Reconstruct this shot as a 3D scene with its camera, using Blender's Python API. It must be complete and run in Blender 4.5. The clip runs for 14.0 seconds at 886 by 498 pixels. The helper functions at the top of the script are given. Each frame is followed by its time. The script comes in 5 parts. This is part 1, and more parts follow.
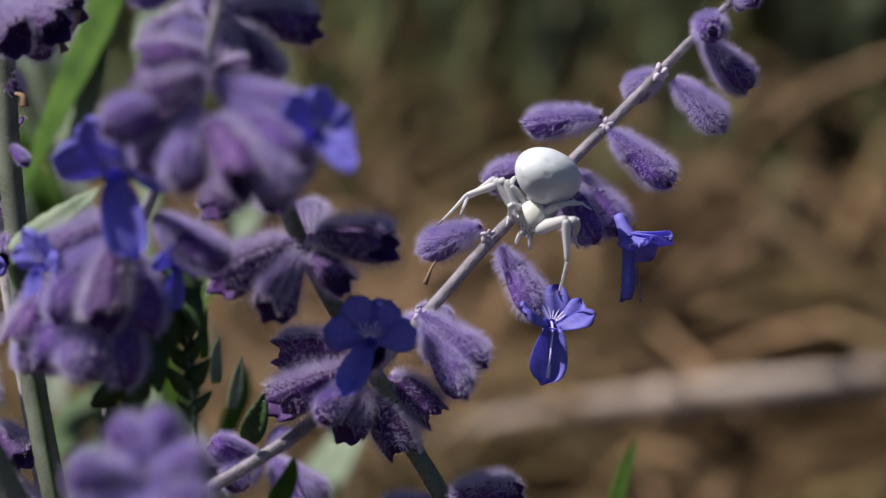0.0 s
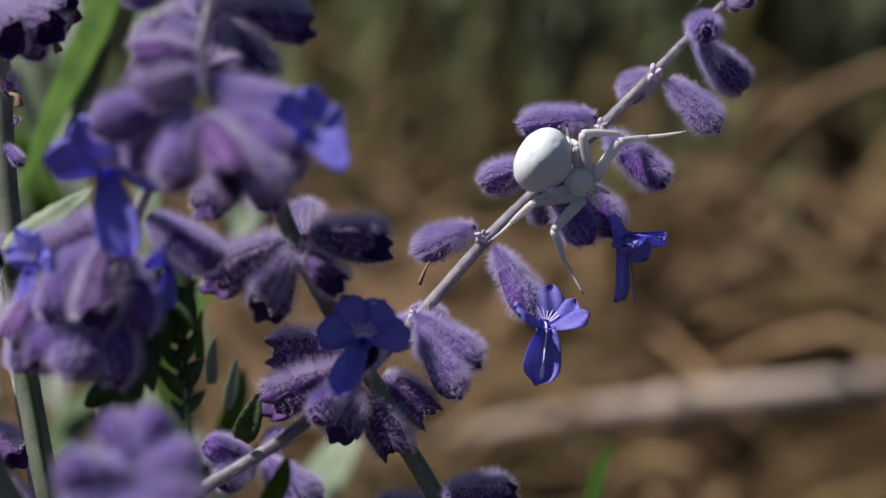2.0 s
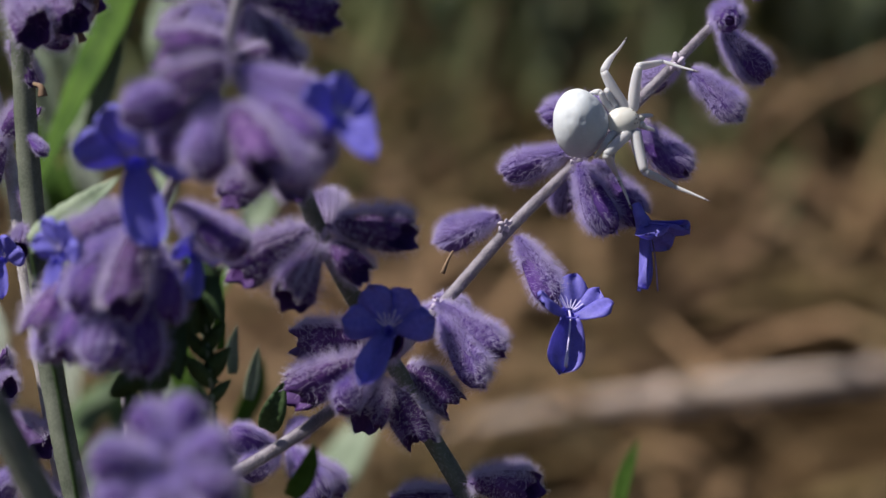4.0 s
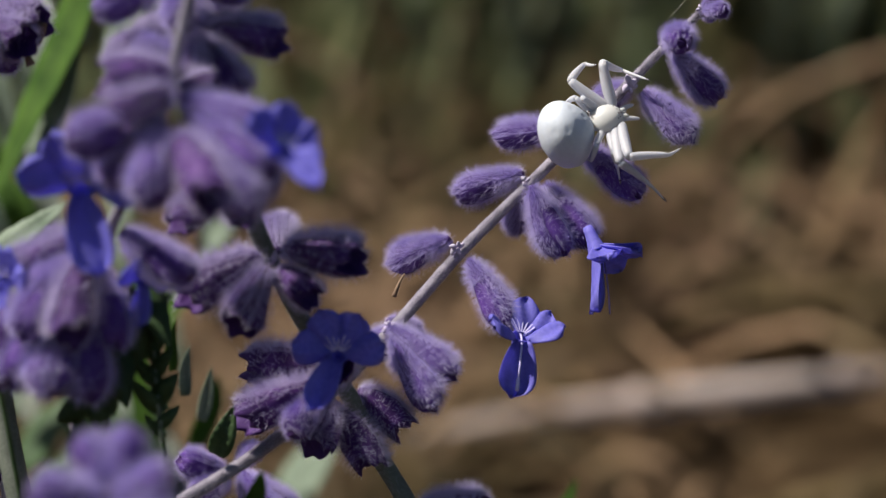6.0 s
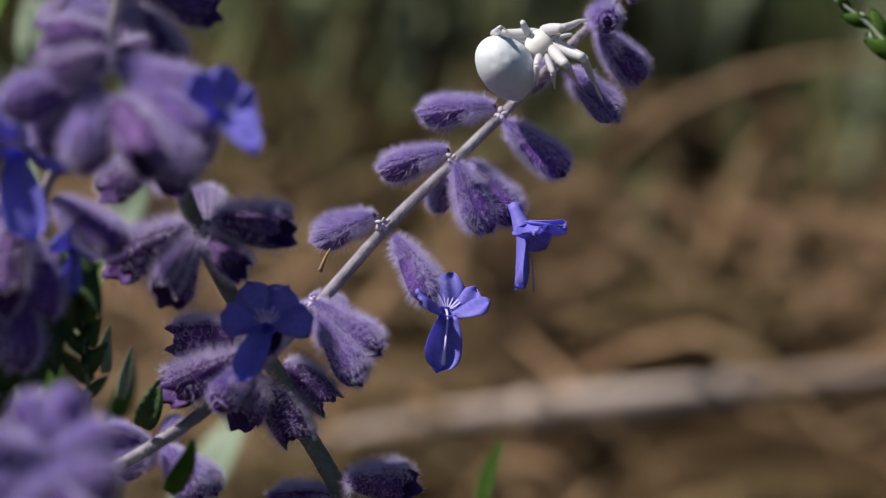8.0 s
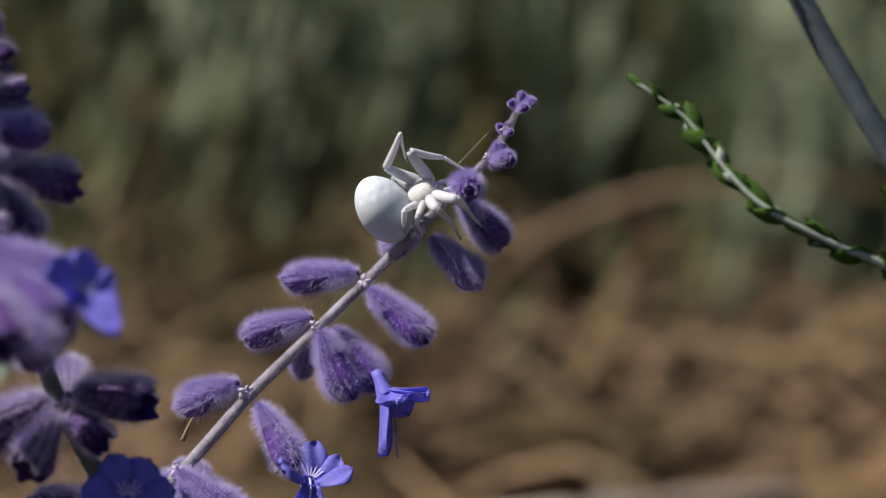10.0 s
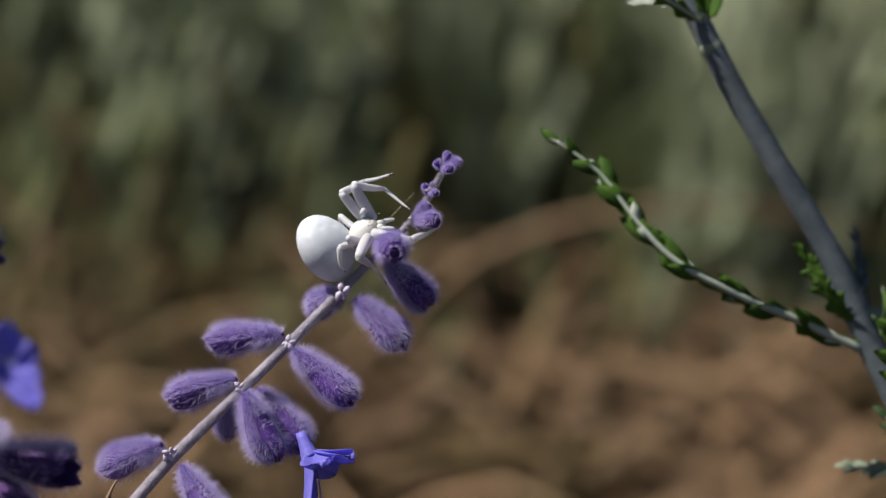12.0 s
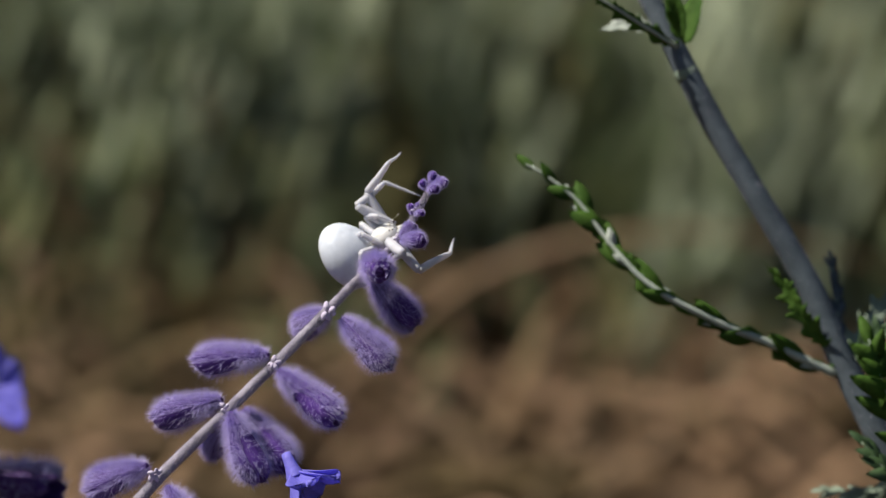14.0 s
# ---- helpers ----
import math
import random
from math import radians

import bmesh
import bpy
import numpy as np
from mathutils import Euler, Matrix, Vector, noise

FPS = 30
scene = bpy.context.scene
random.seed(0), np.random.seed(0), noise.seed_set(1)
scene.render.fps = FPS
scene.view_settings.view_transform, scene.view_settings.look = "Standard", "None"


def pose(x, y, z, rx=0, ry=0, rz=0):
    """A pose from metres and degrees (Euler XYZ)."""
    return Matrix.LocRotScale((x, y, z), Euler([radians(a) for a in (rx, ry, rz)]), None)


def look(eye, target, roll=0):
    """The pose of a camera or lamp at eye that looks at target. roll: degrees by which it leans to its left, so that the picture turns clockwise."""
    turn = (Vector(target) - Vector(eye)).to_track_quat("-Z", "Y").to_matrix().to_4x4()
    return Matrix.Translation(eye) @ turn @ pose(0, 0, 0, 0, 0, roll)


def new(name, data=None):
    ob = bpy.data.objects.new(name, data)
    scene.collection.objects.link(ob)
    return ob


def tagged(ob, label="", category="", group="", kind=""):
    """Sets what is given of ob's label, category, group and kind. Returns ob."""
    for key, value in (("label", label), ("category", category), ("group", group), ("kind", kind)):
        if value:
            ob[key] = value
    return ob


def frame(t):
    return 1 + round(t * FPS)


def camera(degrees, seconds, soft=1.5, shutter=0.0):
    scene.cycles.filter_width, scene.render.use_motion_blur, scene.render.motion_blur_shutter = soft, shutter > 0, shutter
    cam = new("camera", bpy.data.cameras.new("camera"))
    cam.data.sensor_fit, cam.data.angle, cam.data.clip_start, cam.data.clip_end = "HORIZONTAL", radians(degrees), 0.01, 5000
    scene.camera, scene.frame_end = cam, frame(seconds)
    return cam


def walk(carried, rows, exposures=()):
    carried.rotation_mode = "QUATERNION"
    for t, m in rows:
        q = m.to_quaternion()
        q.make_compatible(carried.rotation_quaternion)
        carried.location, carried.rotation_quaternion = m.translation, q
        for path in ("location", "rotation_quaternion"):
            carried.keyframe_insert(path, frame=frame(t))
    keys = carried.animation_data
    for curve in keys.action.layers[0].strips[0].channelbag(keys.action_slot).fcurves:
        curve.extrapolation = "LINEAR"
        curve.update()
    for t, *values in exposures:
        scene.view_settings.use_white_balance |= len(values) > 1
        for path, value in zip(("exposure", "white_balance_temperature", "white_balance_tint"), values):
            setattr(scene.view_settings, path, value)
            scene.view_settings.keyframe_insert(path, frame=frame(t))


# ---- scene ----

MM = 0.001
BASE = pose(0, 0, 0.5, 65, 0, 0)       # the first view: x across, y up, -z away
TURN = BASE.to_3x3()


def at(x, y, d):
    """World place of a point x mm across, y mm up and d mm away in the first view."""
    return BASE @ Vector((x * MM, y * MM, -d * MM))


def toward(x, y, z):
    """World direction from view axes: right, up, towards the viewer."""
    return (TURN @ Vector((x, y, z))).normalized()


# ---- camera ----
cam = camera(20.0, 14.0, soft=1.2)
cam.data.dof.use_dof = True
cam.data.dof.focus_distance = 0.266
cam.data.dof.aperture_fstop = 18
cam.data.dof.aperture_blades = 0
walk(cam, [
    (0, pose(0.00000, 0.00000, 0.50000, 65.000, -0.000, -0.000)),
    (0.5, pose(0.00058, -0.00003, 0.49952, 65.114, -0.044, 0.137)),
    (1, pose(0.00092, -0.00030, 0.49917, 65.231, 0.042, 0.126)),
    (1.5, pose(0.00047, -0.00323, 0.49707, 65.379, -0.310, 0.552)),
    (2, pose(0.00141, -0.00047, 0.49934, 65.180, 0.044, 0.168)),
    (2.5, pose(-0.00207, -0.00125, 0.49851, 65.017, 0.129, -0.051)),
    (3, pose(-0.00250, -0.00107, 0.49823, 65.070, 0.158, -0.045)),
    (3.2, pose(-0.00223, -0.00081, 0.49854, 64.986, 0.233, 0.094)),
    (5.3, pose(-0.00100, -0.00075, 0.49918, 65.205, -0.037, -0.359)),
    (5.5, pose(0.00018, 0.00007, 0.49992, 65.155, 0.079, -0.462)),
    (6, pose(0.00117, 0.00133, 0.50078, 65.010, -0.052, -0.482)),
    (6.5, pose(0.00414, 0.00402, 0.50333, 64.725, -0.193, -0.787)),
    (7, pose(-0.00245, -0.00197, 0.49823, 64.913, -0.793, -1.264)),
    (7.5, pose(-0.00167, 0.00300, 0.50077, 64.618, -0.832, -1.997)),
    (8, pose(-0.00411, -0.00160, 0.49701, 65.494, -1.604, -2.879)),
    (8.5, pose(-0.00139, 0.00216, 0.50102, 66.110, -1.668, -3.198)),
    (9, pose(-0.00153, 0.00080, 0.50108, 67.191, -1.717, -4.130)),
    (9.2, pose(-0.00170, -0.00015, 0.50297, 67.387, -1.885, -4.408)),
    (11.3, pose(-0.00337, 0.00121, 0.50331, 68.802, -3.039, -6.821)),
    (11.5, pose(-0.00280, 0.00227, 0.50557, 68.436, -3.057, -6.886)),
    (12, pose(-0.00189, 0.00234, 0.50771, 68.450, -3.189, -6.920)),
    (12.5, pose(-0.00117, 0.00229, 0.50780, 68.716, -3.436, -7.072)),
    (13, pose(-0.00056, 0.00307, 0.50804, 68.714, -3.397, -7.277)),
    (13.5, pose(-0.00330, 0.00194, 0.50693, 68.922, -3.359, -7.225)),
    (14, pose(-0.00139, 0.00202, 0.50694, 69.098, -3.199, -7.157)),
], exposures=[(0, 0.47), (14, 0.47)])

# ---- world and sun ----
SUN = Vector((-0.60, 0.14, 0.79)).normalized()
world = bpy.data.worlds.new("sky")
scene.world = world
world.use_nodes = True
sky = world.node_tree.nodes.new("ShaderNodeTexSky")
sky.sky_type, sky.sun_disc = "NISHITA", False
sky.sun_elevation = math.asin(SUN.z)
sky.sun_rotation = math.atan2(SUN.x, SUN.y)
backg = world.node_tree.nodes["Background"]
backg.inputs["Strength"].default_value = 0.043
world.node_tree.links.new(sky.outputs["Color"], backg.inputs["Color"])
lamp = bpy.data.lights.new("sun", "SUN")
lamp.energy, lamp.angle, lamp.color = 5.0, radians(0.6), (1.0, 0.945, 0.865)
sun = new("sun", lamp)
sun.matrix_world = look(Vector((0, 0, 3)) + SUN, Vector((0, 0, 3)))


# ---- materials ----
def material(name, low, high, rough=0.6, grain=1500, blotch=200, bump=0.3, relief=0.05, gloss=0.4, see=0.0, sss=0.0, random_by="", spread=0.25, patch=None):
    """Colour between low and high by grain and blotches (per metre); relief in mm; see: share of light let through; patch: a third colour in patches and their number per metre on each axis."""
    m = bpy.data.materials.new(name)
    m.use_nodes = True
    n, l = m.node_tree.nodes, m.node_tree.links
    shade = n["Principled BSDF"]
    where = n.new("ShaderNodeTexCoord")
    fine, coarse = n.new("ShaderNodeTexNoise"), n.new("ShaderNodeTexNoise")
    fine.inputs["Scale"].default_value, coarse.inputs["Scale"].default_value = grain, blotch
    fine.inputs["Detail"].default_value = 4
    for t in (fine, coarse):
        l.new(where.outputs["Object"], t.inputs["Vector"])
    mean = n.new("ShaderNodeMath")
    mean.operation = "MULTIPLY_ADD"
    l.new(fine.outputs["Fac"], mean.inputs[0])
    mean.inputs[1].default_value = 0.6
    l.new(coarse.outputs["Fac"], mean.inputs[2])
    ramp = n.new("ShaderNodeMapRange")
    ramp.inputs["From Min"].default_value, ramp.inputs["From Max"].default_value = 0.5, 1.1
    l.new(mean.outputs[0], ramp.inputs["Value"])
    mix = n.new("ShaderNodeMix")
    mix.data_type = "RGBA"
    l.new(ramp.outputs["Result"], mix.inputs["Factor"])
    mix.inputs["A"].default_value, mix.inputs["B"].default_value = (*low, 1), (*high, 1)
    colour = mix.outputs["Result"]
    if patch:
        spots, span, other = n.new("ShaderNodeTexNoise"), n.new("ShaderNodeMapRange"), n.new("ShaderNodeMix")
        size = n.new("ShaderNodeMapping")
        size.inputs["Scale"].default_value = patch[1]
        spots.inputs["Scale"].default_value, spots.inputs["Detail"].default_value = 1.0, 2.0
        span.inputs["From Min"].default_value, span.inputs["From Max"].default_value = 0.42, 0.60
        other.data_type = "RGBA"
        other.inputs["B"].default_value = (*patch[0], 1)
        l.new(where.outputs["Object"], size.inputs["Vector"])
        l.new(size.outputs["Vector"], spots.inputs["Vector"])
        l.new(spots.outputs["Fac"], span.inputs["Value"])
        l.new(span.outputs["Result"], other.inputs["Factor"])
        l.new(colour, other.inputs["A"])
        colour = other.outputs["Result"]
    if random_by:
        info = n.new("ShaderNodeObjectInfo" if random_by == "object" else "ShaderNodeNewGeometry")
        value = info.outputs["Random" if random_by == "object" else "Random Per Island"]
        span = n.new("ShaderNodeMapRange")
        span.inputs["To Min"].default_value, span.inputs["To Max"].default_value = 1 - spread, 1 + spread
        l.new(value, span.inputs["Value"])
        tone = n.new("ShaderNodeHueSaturation")
        l.new(span.outputs["Result"], tone.inputs["Value"])
        l.new(colour, tone.inputs["Color"])
        colour = tone.outputs["Color"]
    l.new(colour, shade.inputs["Base Color"])
    shade.inputs["Roughness"].default_value = rough
    shade.inputs["Specular IOR Level"].default_value = gloss
    if sss:
        shade.inputs["Subsurface Weight"].default_value = sss
        shade.inputs["Subsurface Radius"].default_value = (1.0, 0.9, 0.8)
        shade.inputs["Subsurface Scale"].default_value = 0.0008
    if bump:
        b = n.new("ShaderNodeBump")
        b.inputs["Strength"].default_value, b.inputs["Distance"].default_value = bump, relief * MM
        l.new(fine.outputs["Fac"], b.inputs["Height"])
        l.new(b.outputs["Normal"], shade.inputs["Normal"])
    if see:
        thin, both = n.new("ShaderNodeBsdfTranslucent"), n.new("ShaderNodeMixShader")
        l.new(colour, thin.inputs["Color"])
        both.inputs["Fac"].default_value = see
        l.new(shade.outputs["BSDF"], both.inputs[1])
        l.new(thin.outputs["BSDF"], both.inputs[2])
        l.new(both.outputs["Shader"], n["Material Output"].inputs["Surface"])
    return m


SKIN = material("calyx_skin", (0.048, 0.016, 0.140), (0.150, 0.070, 0.33), 0.65, 4000, 500, 0.5, 0.06, 0.25, see=0.15, random_by="object", spread=0.25)
AGED = material("aged_calyx_skin", (0.040, 0.012, 0.090), (0.135, 0.053, 0.235), 0.65, 4000, 700, 0.6, 0.08, 0.25, see=0.15, random_by="object", spread=0.25)
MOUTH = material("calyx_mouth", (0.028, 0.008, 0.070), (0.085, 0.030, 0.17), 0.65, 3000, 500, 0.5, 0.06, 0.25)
FUZZ = material("calyx_fuzz", (0.49, 0.41, 0.76), (0.86, 0.80, 0.95), 0.5, 900, 300, 0, 0, 0.3, see=0.42)
PALEFUZZ = material("aged_calyx_fuzz", (0.58, 0.50, 0.76), (0.90, 0.86, 0.95), 0.5, 900, 300, 0, 0, 0.3, see=0.42)
DOWN = material("stem_down", (0.42, 0.38, 0.46), (0.62, 0.58, 0.64), 0.7, 900, 300, 0, 0, 0.2, see=0.25)
STALK = material("stem_skin", (0.16, 0.14, 0.18), (0.36, 0.33, 0.39), 0.75, 5000, 700, 0.8, 0.08, 0.25)
DOWNSTALK = material("stem_downy_pale", (0.34, 0.31, 0.33), (0.56, 0.53, 0.54), 0.75, 4000, 600, 0.8, 0.08, 0.2)
GREENSTALK = material("stem_grey_green", (0.065, 0.078, 0.058), (0.165, 0.18, 0.145), 0.7, 3500, 300, 0.6, 0.07, 0.25)
BLUESTALK = material("stem_blue_grey", (0.050, 0.064, 0.075), (0.105, 0.128, 0.145), 0.65, 3000, 300, 0.5, 0.07, 0.3)
PETAL = material("petal", (0.17, 0.155, 0.62), (0.34, 0.31, 0.88), 0.5, 2500, 250, 0.6, 0.06, 0.3, see=0.5)
GUIDE = material("petal_mark", (0.45, 0.40, 0.75), (0.65, 0.60, 0.85), 0.5, 2000, 300, 0, 0, 0.3)
BRACT = material("bract", (0.38, 0.32, 0.45), (0.62, 0.56, 0.66), 0.7, 3000, 400, 0.5, 0.05, 0.2)
DRY = material("dry_bract", (0.10, 0.06, 0.04), (0.28, 0.19, 0.13), 0.8, 3000, 400, 0.5, 0.05, 0.2)
STIGMA = material("style", (0.12, 0.09, 0.22), (0.26, 0.20, 0.40), 0.5, 3000, 400, 0, 0, 0.3)
LEAF = material("leaf_green", (0.036, 0.090, 0.013), (0.100, 0.190, 0.030), 0.7, 2500, 250, 0.6, 0.08, 0.18, see=0.4)
DARKLEAF = material("leaf_dark", (0.030, 0.064, 0.024), (0.085, 0.145, 0.055), 0.55, 2500, 250, 0.6, 0.08, 0.4, see=0.3)
GREYLEAF = material("leaf_grey_green", (0.13, 0.18, 0.12), (0.32, 0.38, 0.29), 0.65, 2500, 250, 0.6, 0.08, 0.3, see=0.25)
PALELEAF = material("leaf_downy_pale", (0.34, 0.39, 0.33), (0.54, 0.58, 0.50), 0.7, 2500, 250, 0.6, 0.08, 0.25, see=0.25)
WHITE = material("spider_abdomen", (0.51, 0.545, 0.60), (0.60, 0.635, 0.69), 0.6, 2600, 350, 0.35, 0.06, 0.18, sss=0.25)
PALE = material("spider_leg", (0.62, 0.62, 0.66), (0.73, 0.72, 0.76), 0.42, 2200, 300, 0.2, 0.03, 0.3, see=0.35, sss=0.4)
CREAM = material("spider_head", (0.66, 0.65, 0.63), (0.77, 0.76, 0.72), 0.4, 900, 400, 0.2, 0.03, 0.4, see=0.2, sss=0.4)
CLAW = material("spider_claw", (0.03, 0.02, 0.015), (0.08, 0.05, 0.04), 0.5, 4000, 500, 0, 0, 0.4)
SILK = material("silk", (0.5, 0.5, 0.4), (0.7, 0.7, 0.5), 0.3, 3000, 500, 0, 0, 0.5)
SOIL = material("soil", (0.027, 0.016, 0.007), (0.066, 0.040, 0.018), 0.9, 60, 4.5, 0.8, 8, 0.15)
STRAW = material("straw", (0.125, 0.073, 0.033), (0.38, 0.24, 0.148), 0.7, 120, 6, 0.2, 0.3, 0.25, see=0.1, random_by="island", spread=0.5, patch=((0.12, 0.084, 0.036), (13, 16, 8)))
PALESTALK = material("bleached_stalk", (0.27, 0.21, 0.18), (0.50, 0.40, 0.36), 0.7, 150, 12, 0.4, 0.4, 0.25)
SILVER = material("silver_sage", (0.31, 0.365, 0.235), (0.53, 0.57, 0.40), 0.65, 60, 14, 0.2, 0.3, 0.25, see=0.35, random_by="island", spread=0.3)
SHEATH = material("papery_sheath", (0.36, 0.29, 0.25), (0.56, 0.46, 0.41), 0.7, 150, 12, 0.4, 0.4, 0.25)
SAGE = material("sage_thicket", (0.205, 0.25, 0.110), (0.43, 0.475, 0.29), 0.65, 60, 14, 0.2, 0.3, 0.25, see=0.4, random_by="island", spread=0.4, patch=((0.225, 0.20, 0.085), (26, 20, 5)))


# ---- mesh makers ----
def mesh_of(name, verts, faces, mat, smooth=True):
    me = bpy.data.meshes.new(name)
    me.from_pydata(np.asarray(verts, float).tolist(), [], faces)
    me.materials.append(mat)
    if smooth:
        me.polygons.foreach_set("use_smooth", [True] * len(me.polygons))
    me.update()
    return me


def thing(name, origin, label, category, group="", kind=""):
    ob = new(name)
    ob.empty_display_size = 0.01
    ob.location = origin
    return tagged(ob, label, category, group, kind)


def part(name, me, parent, m=None, label=""):
    """One mesh as a part; m is its world pose while its thing stands unturned, or local under a part."""
    ob = new(name, me)
    ob.parent = parent
    if parent.type == "EMPTY" and m is not None:
        m = Matrix.Translation(-parent.location) @ m
    if m is not None:
        ob.matrix_basis = m
    return tagged(ob, label)


def spline(points, steps):
    """Smooth curve through points (any number of columns)."""
    p = np.array(points, float)
    p = np.vstack([2 * p[0] - p[1], p, 2 * p[-1] - p[-2]])
    out = []
    for i in range(1, len(p) - 2):
        for k in range(steps):
            s = k / steps
            a, b, c, d = p[i - 1:i + 3]
            out.append(0.5 * (2 * b + (c - a) * s + (2 * a - 5 * b + 4 * c - d) * s * s + (3 * b - a - 3 * c + d) * s ** 3))
    out.append(p[-2])
    return np.array(out)


def frames_along(path):
    """Side vectors carried along a path."""
    tang = np.gradient(path, axis=0)
    tang /= np.linalg.norm(tang, axis=1)[:, None]
    side = np.cross(tang[0], (0.3, 0.2, 0.9))
    sides = []
    for t in tang:
        side = side - t * side.dot(t)
        side /= np.linalg.norm(side)
        sides.append(side)
    sides = np.array(sides)
    return tang, sides, np.cross(tang, sides)


def tube_data(path, radii, seg=12, wobble=0.0):
    t, a, b = frames_along(path)
    verts, faces = [], []
    ang = np.arange(seg) * 2 * math.pi / seg
    for i in range(len(path)):
        r = radii[i] * (1 + wobble * np.sin(ang * 4 + i * 0.05) + wobble * 0.7 * np.random.randn(seg))
        verts += list(path[i] + np.outer(np.cos(ang) * r, a[i]) + np.outer(np.sin(ang) * r, b[i]))
    for i in range(len(path) - 1):
        for k in range(seg):
            j = (k + 1) % seg
            faces.append((i * seg + k, i * seg + j, (i + 1) * seg + j, (i + 1) * seg + k))
    faces.append(tuple(range(seg - 1, -1, -1)))
    faces.append(tuple((len(path) - 1) * seg + k for k in range(seg)))
    return verts, faces


def hairs_data(roots, ways, lengths, width):
    """Fine spikes: a three-sided point each."""
    n = len(roots)
    side = np.cross(ways, np.random.randn(n, 3))
    side /= np.linalg.norm(side, axis=1)[:, None]
    other = np.cross(ways, side)
    verts = np.empty((n, 4, 3))
    for k in range(3):
        c, s = math.cos(k * 2.094), math.sin(k * 2.094)
        verts[:, k] = roots + width * (side * c + other * s)
    verts[:, 3] = roots + ways * lengths[:, None]
    j = 4 * np.arange(n)[:, None, None]
    faces = (j + np.array([(0, 1, 3), (1, 2, 3), (2, 0, 3)])).reshape(-1, 3)
    return verts.reshape(-1, 3), faces.tolist()


PROFILE = np.array([(0, .30), (.04, .5), (.12, .78), (.25, 1.05), (.42, 1.28), (.6, 1.48), (.74, 1.6), (.86, 1.66), (.95, 1.6), (1, 1.45)])
CALYX_LENGTH = 6.4


BUD = np.array([(0, .28), (.05, .42), (.15, .70), (.3, 1.02), (.5, 1.36), (.67, 1.6), (.8, 1.66), (.9, 1.48), (.97, 1.08), (1, .62)])


def calyx_surface(s, ang, seed, bud):
    """Places on the two-lipped calyx wall, in mm; s runs from stalk to mouth."""
    shape = BUD if bud else PROFILE
    r = np.interp(s, shape[:, 0], shape[:, 1])
    start = 0.72 if bud else 0.62
    lips = np.clip((s - start) / (1 - start), 0, 1) * (0.55 if bud else 1.0)
    ribs = 0.035 if bud else 0.07
    r = r * (1 + ribs * np.cos(11 * ang) * (1 - lips * 0.5) + 0.05 * np.sin(2 * ang + seed) + 0.03 * np.sin(3 * ang + 2 * seed))
    split = np.abs(np.cos(ang)) ** 0.7
    if bud:
        z = CALYX_LENGTH * s + lips * (0.42 * np.cos(2 * ang) + 0.42 * np.abs(np.cos(3 * ang + seed)) - 0.25)
        x = r * np.cos(ang) * (1 - 0.38 * lips) + 0.275 * lips ** 2 * np.sign(np.cos(ang))
    else:
        z = CALYX_LENGTH * s + lips ** 1.5 * (1.7 * split - 1.25 + 0.38 * np.cos(6 * ang + 0.4 * math.sin(seed)) * split)
        x = r * np.cos(ang) * (1 - 0.45 * lips) + 0.40 * lips ** 2 * np.sign(np.cos(ang)) * split
    y = r * np.sin(ang) * (1 + 0.10 * lips)
    bend = 0.55 * math.sin(seed) * s * s
    return np.stack([x + bend, y, z], -1)


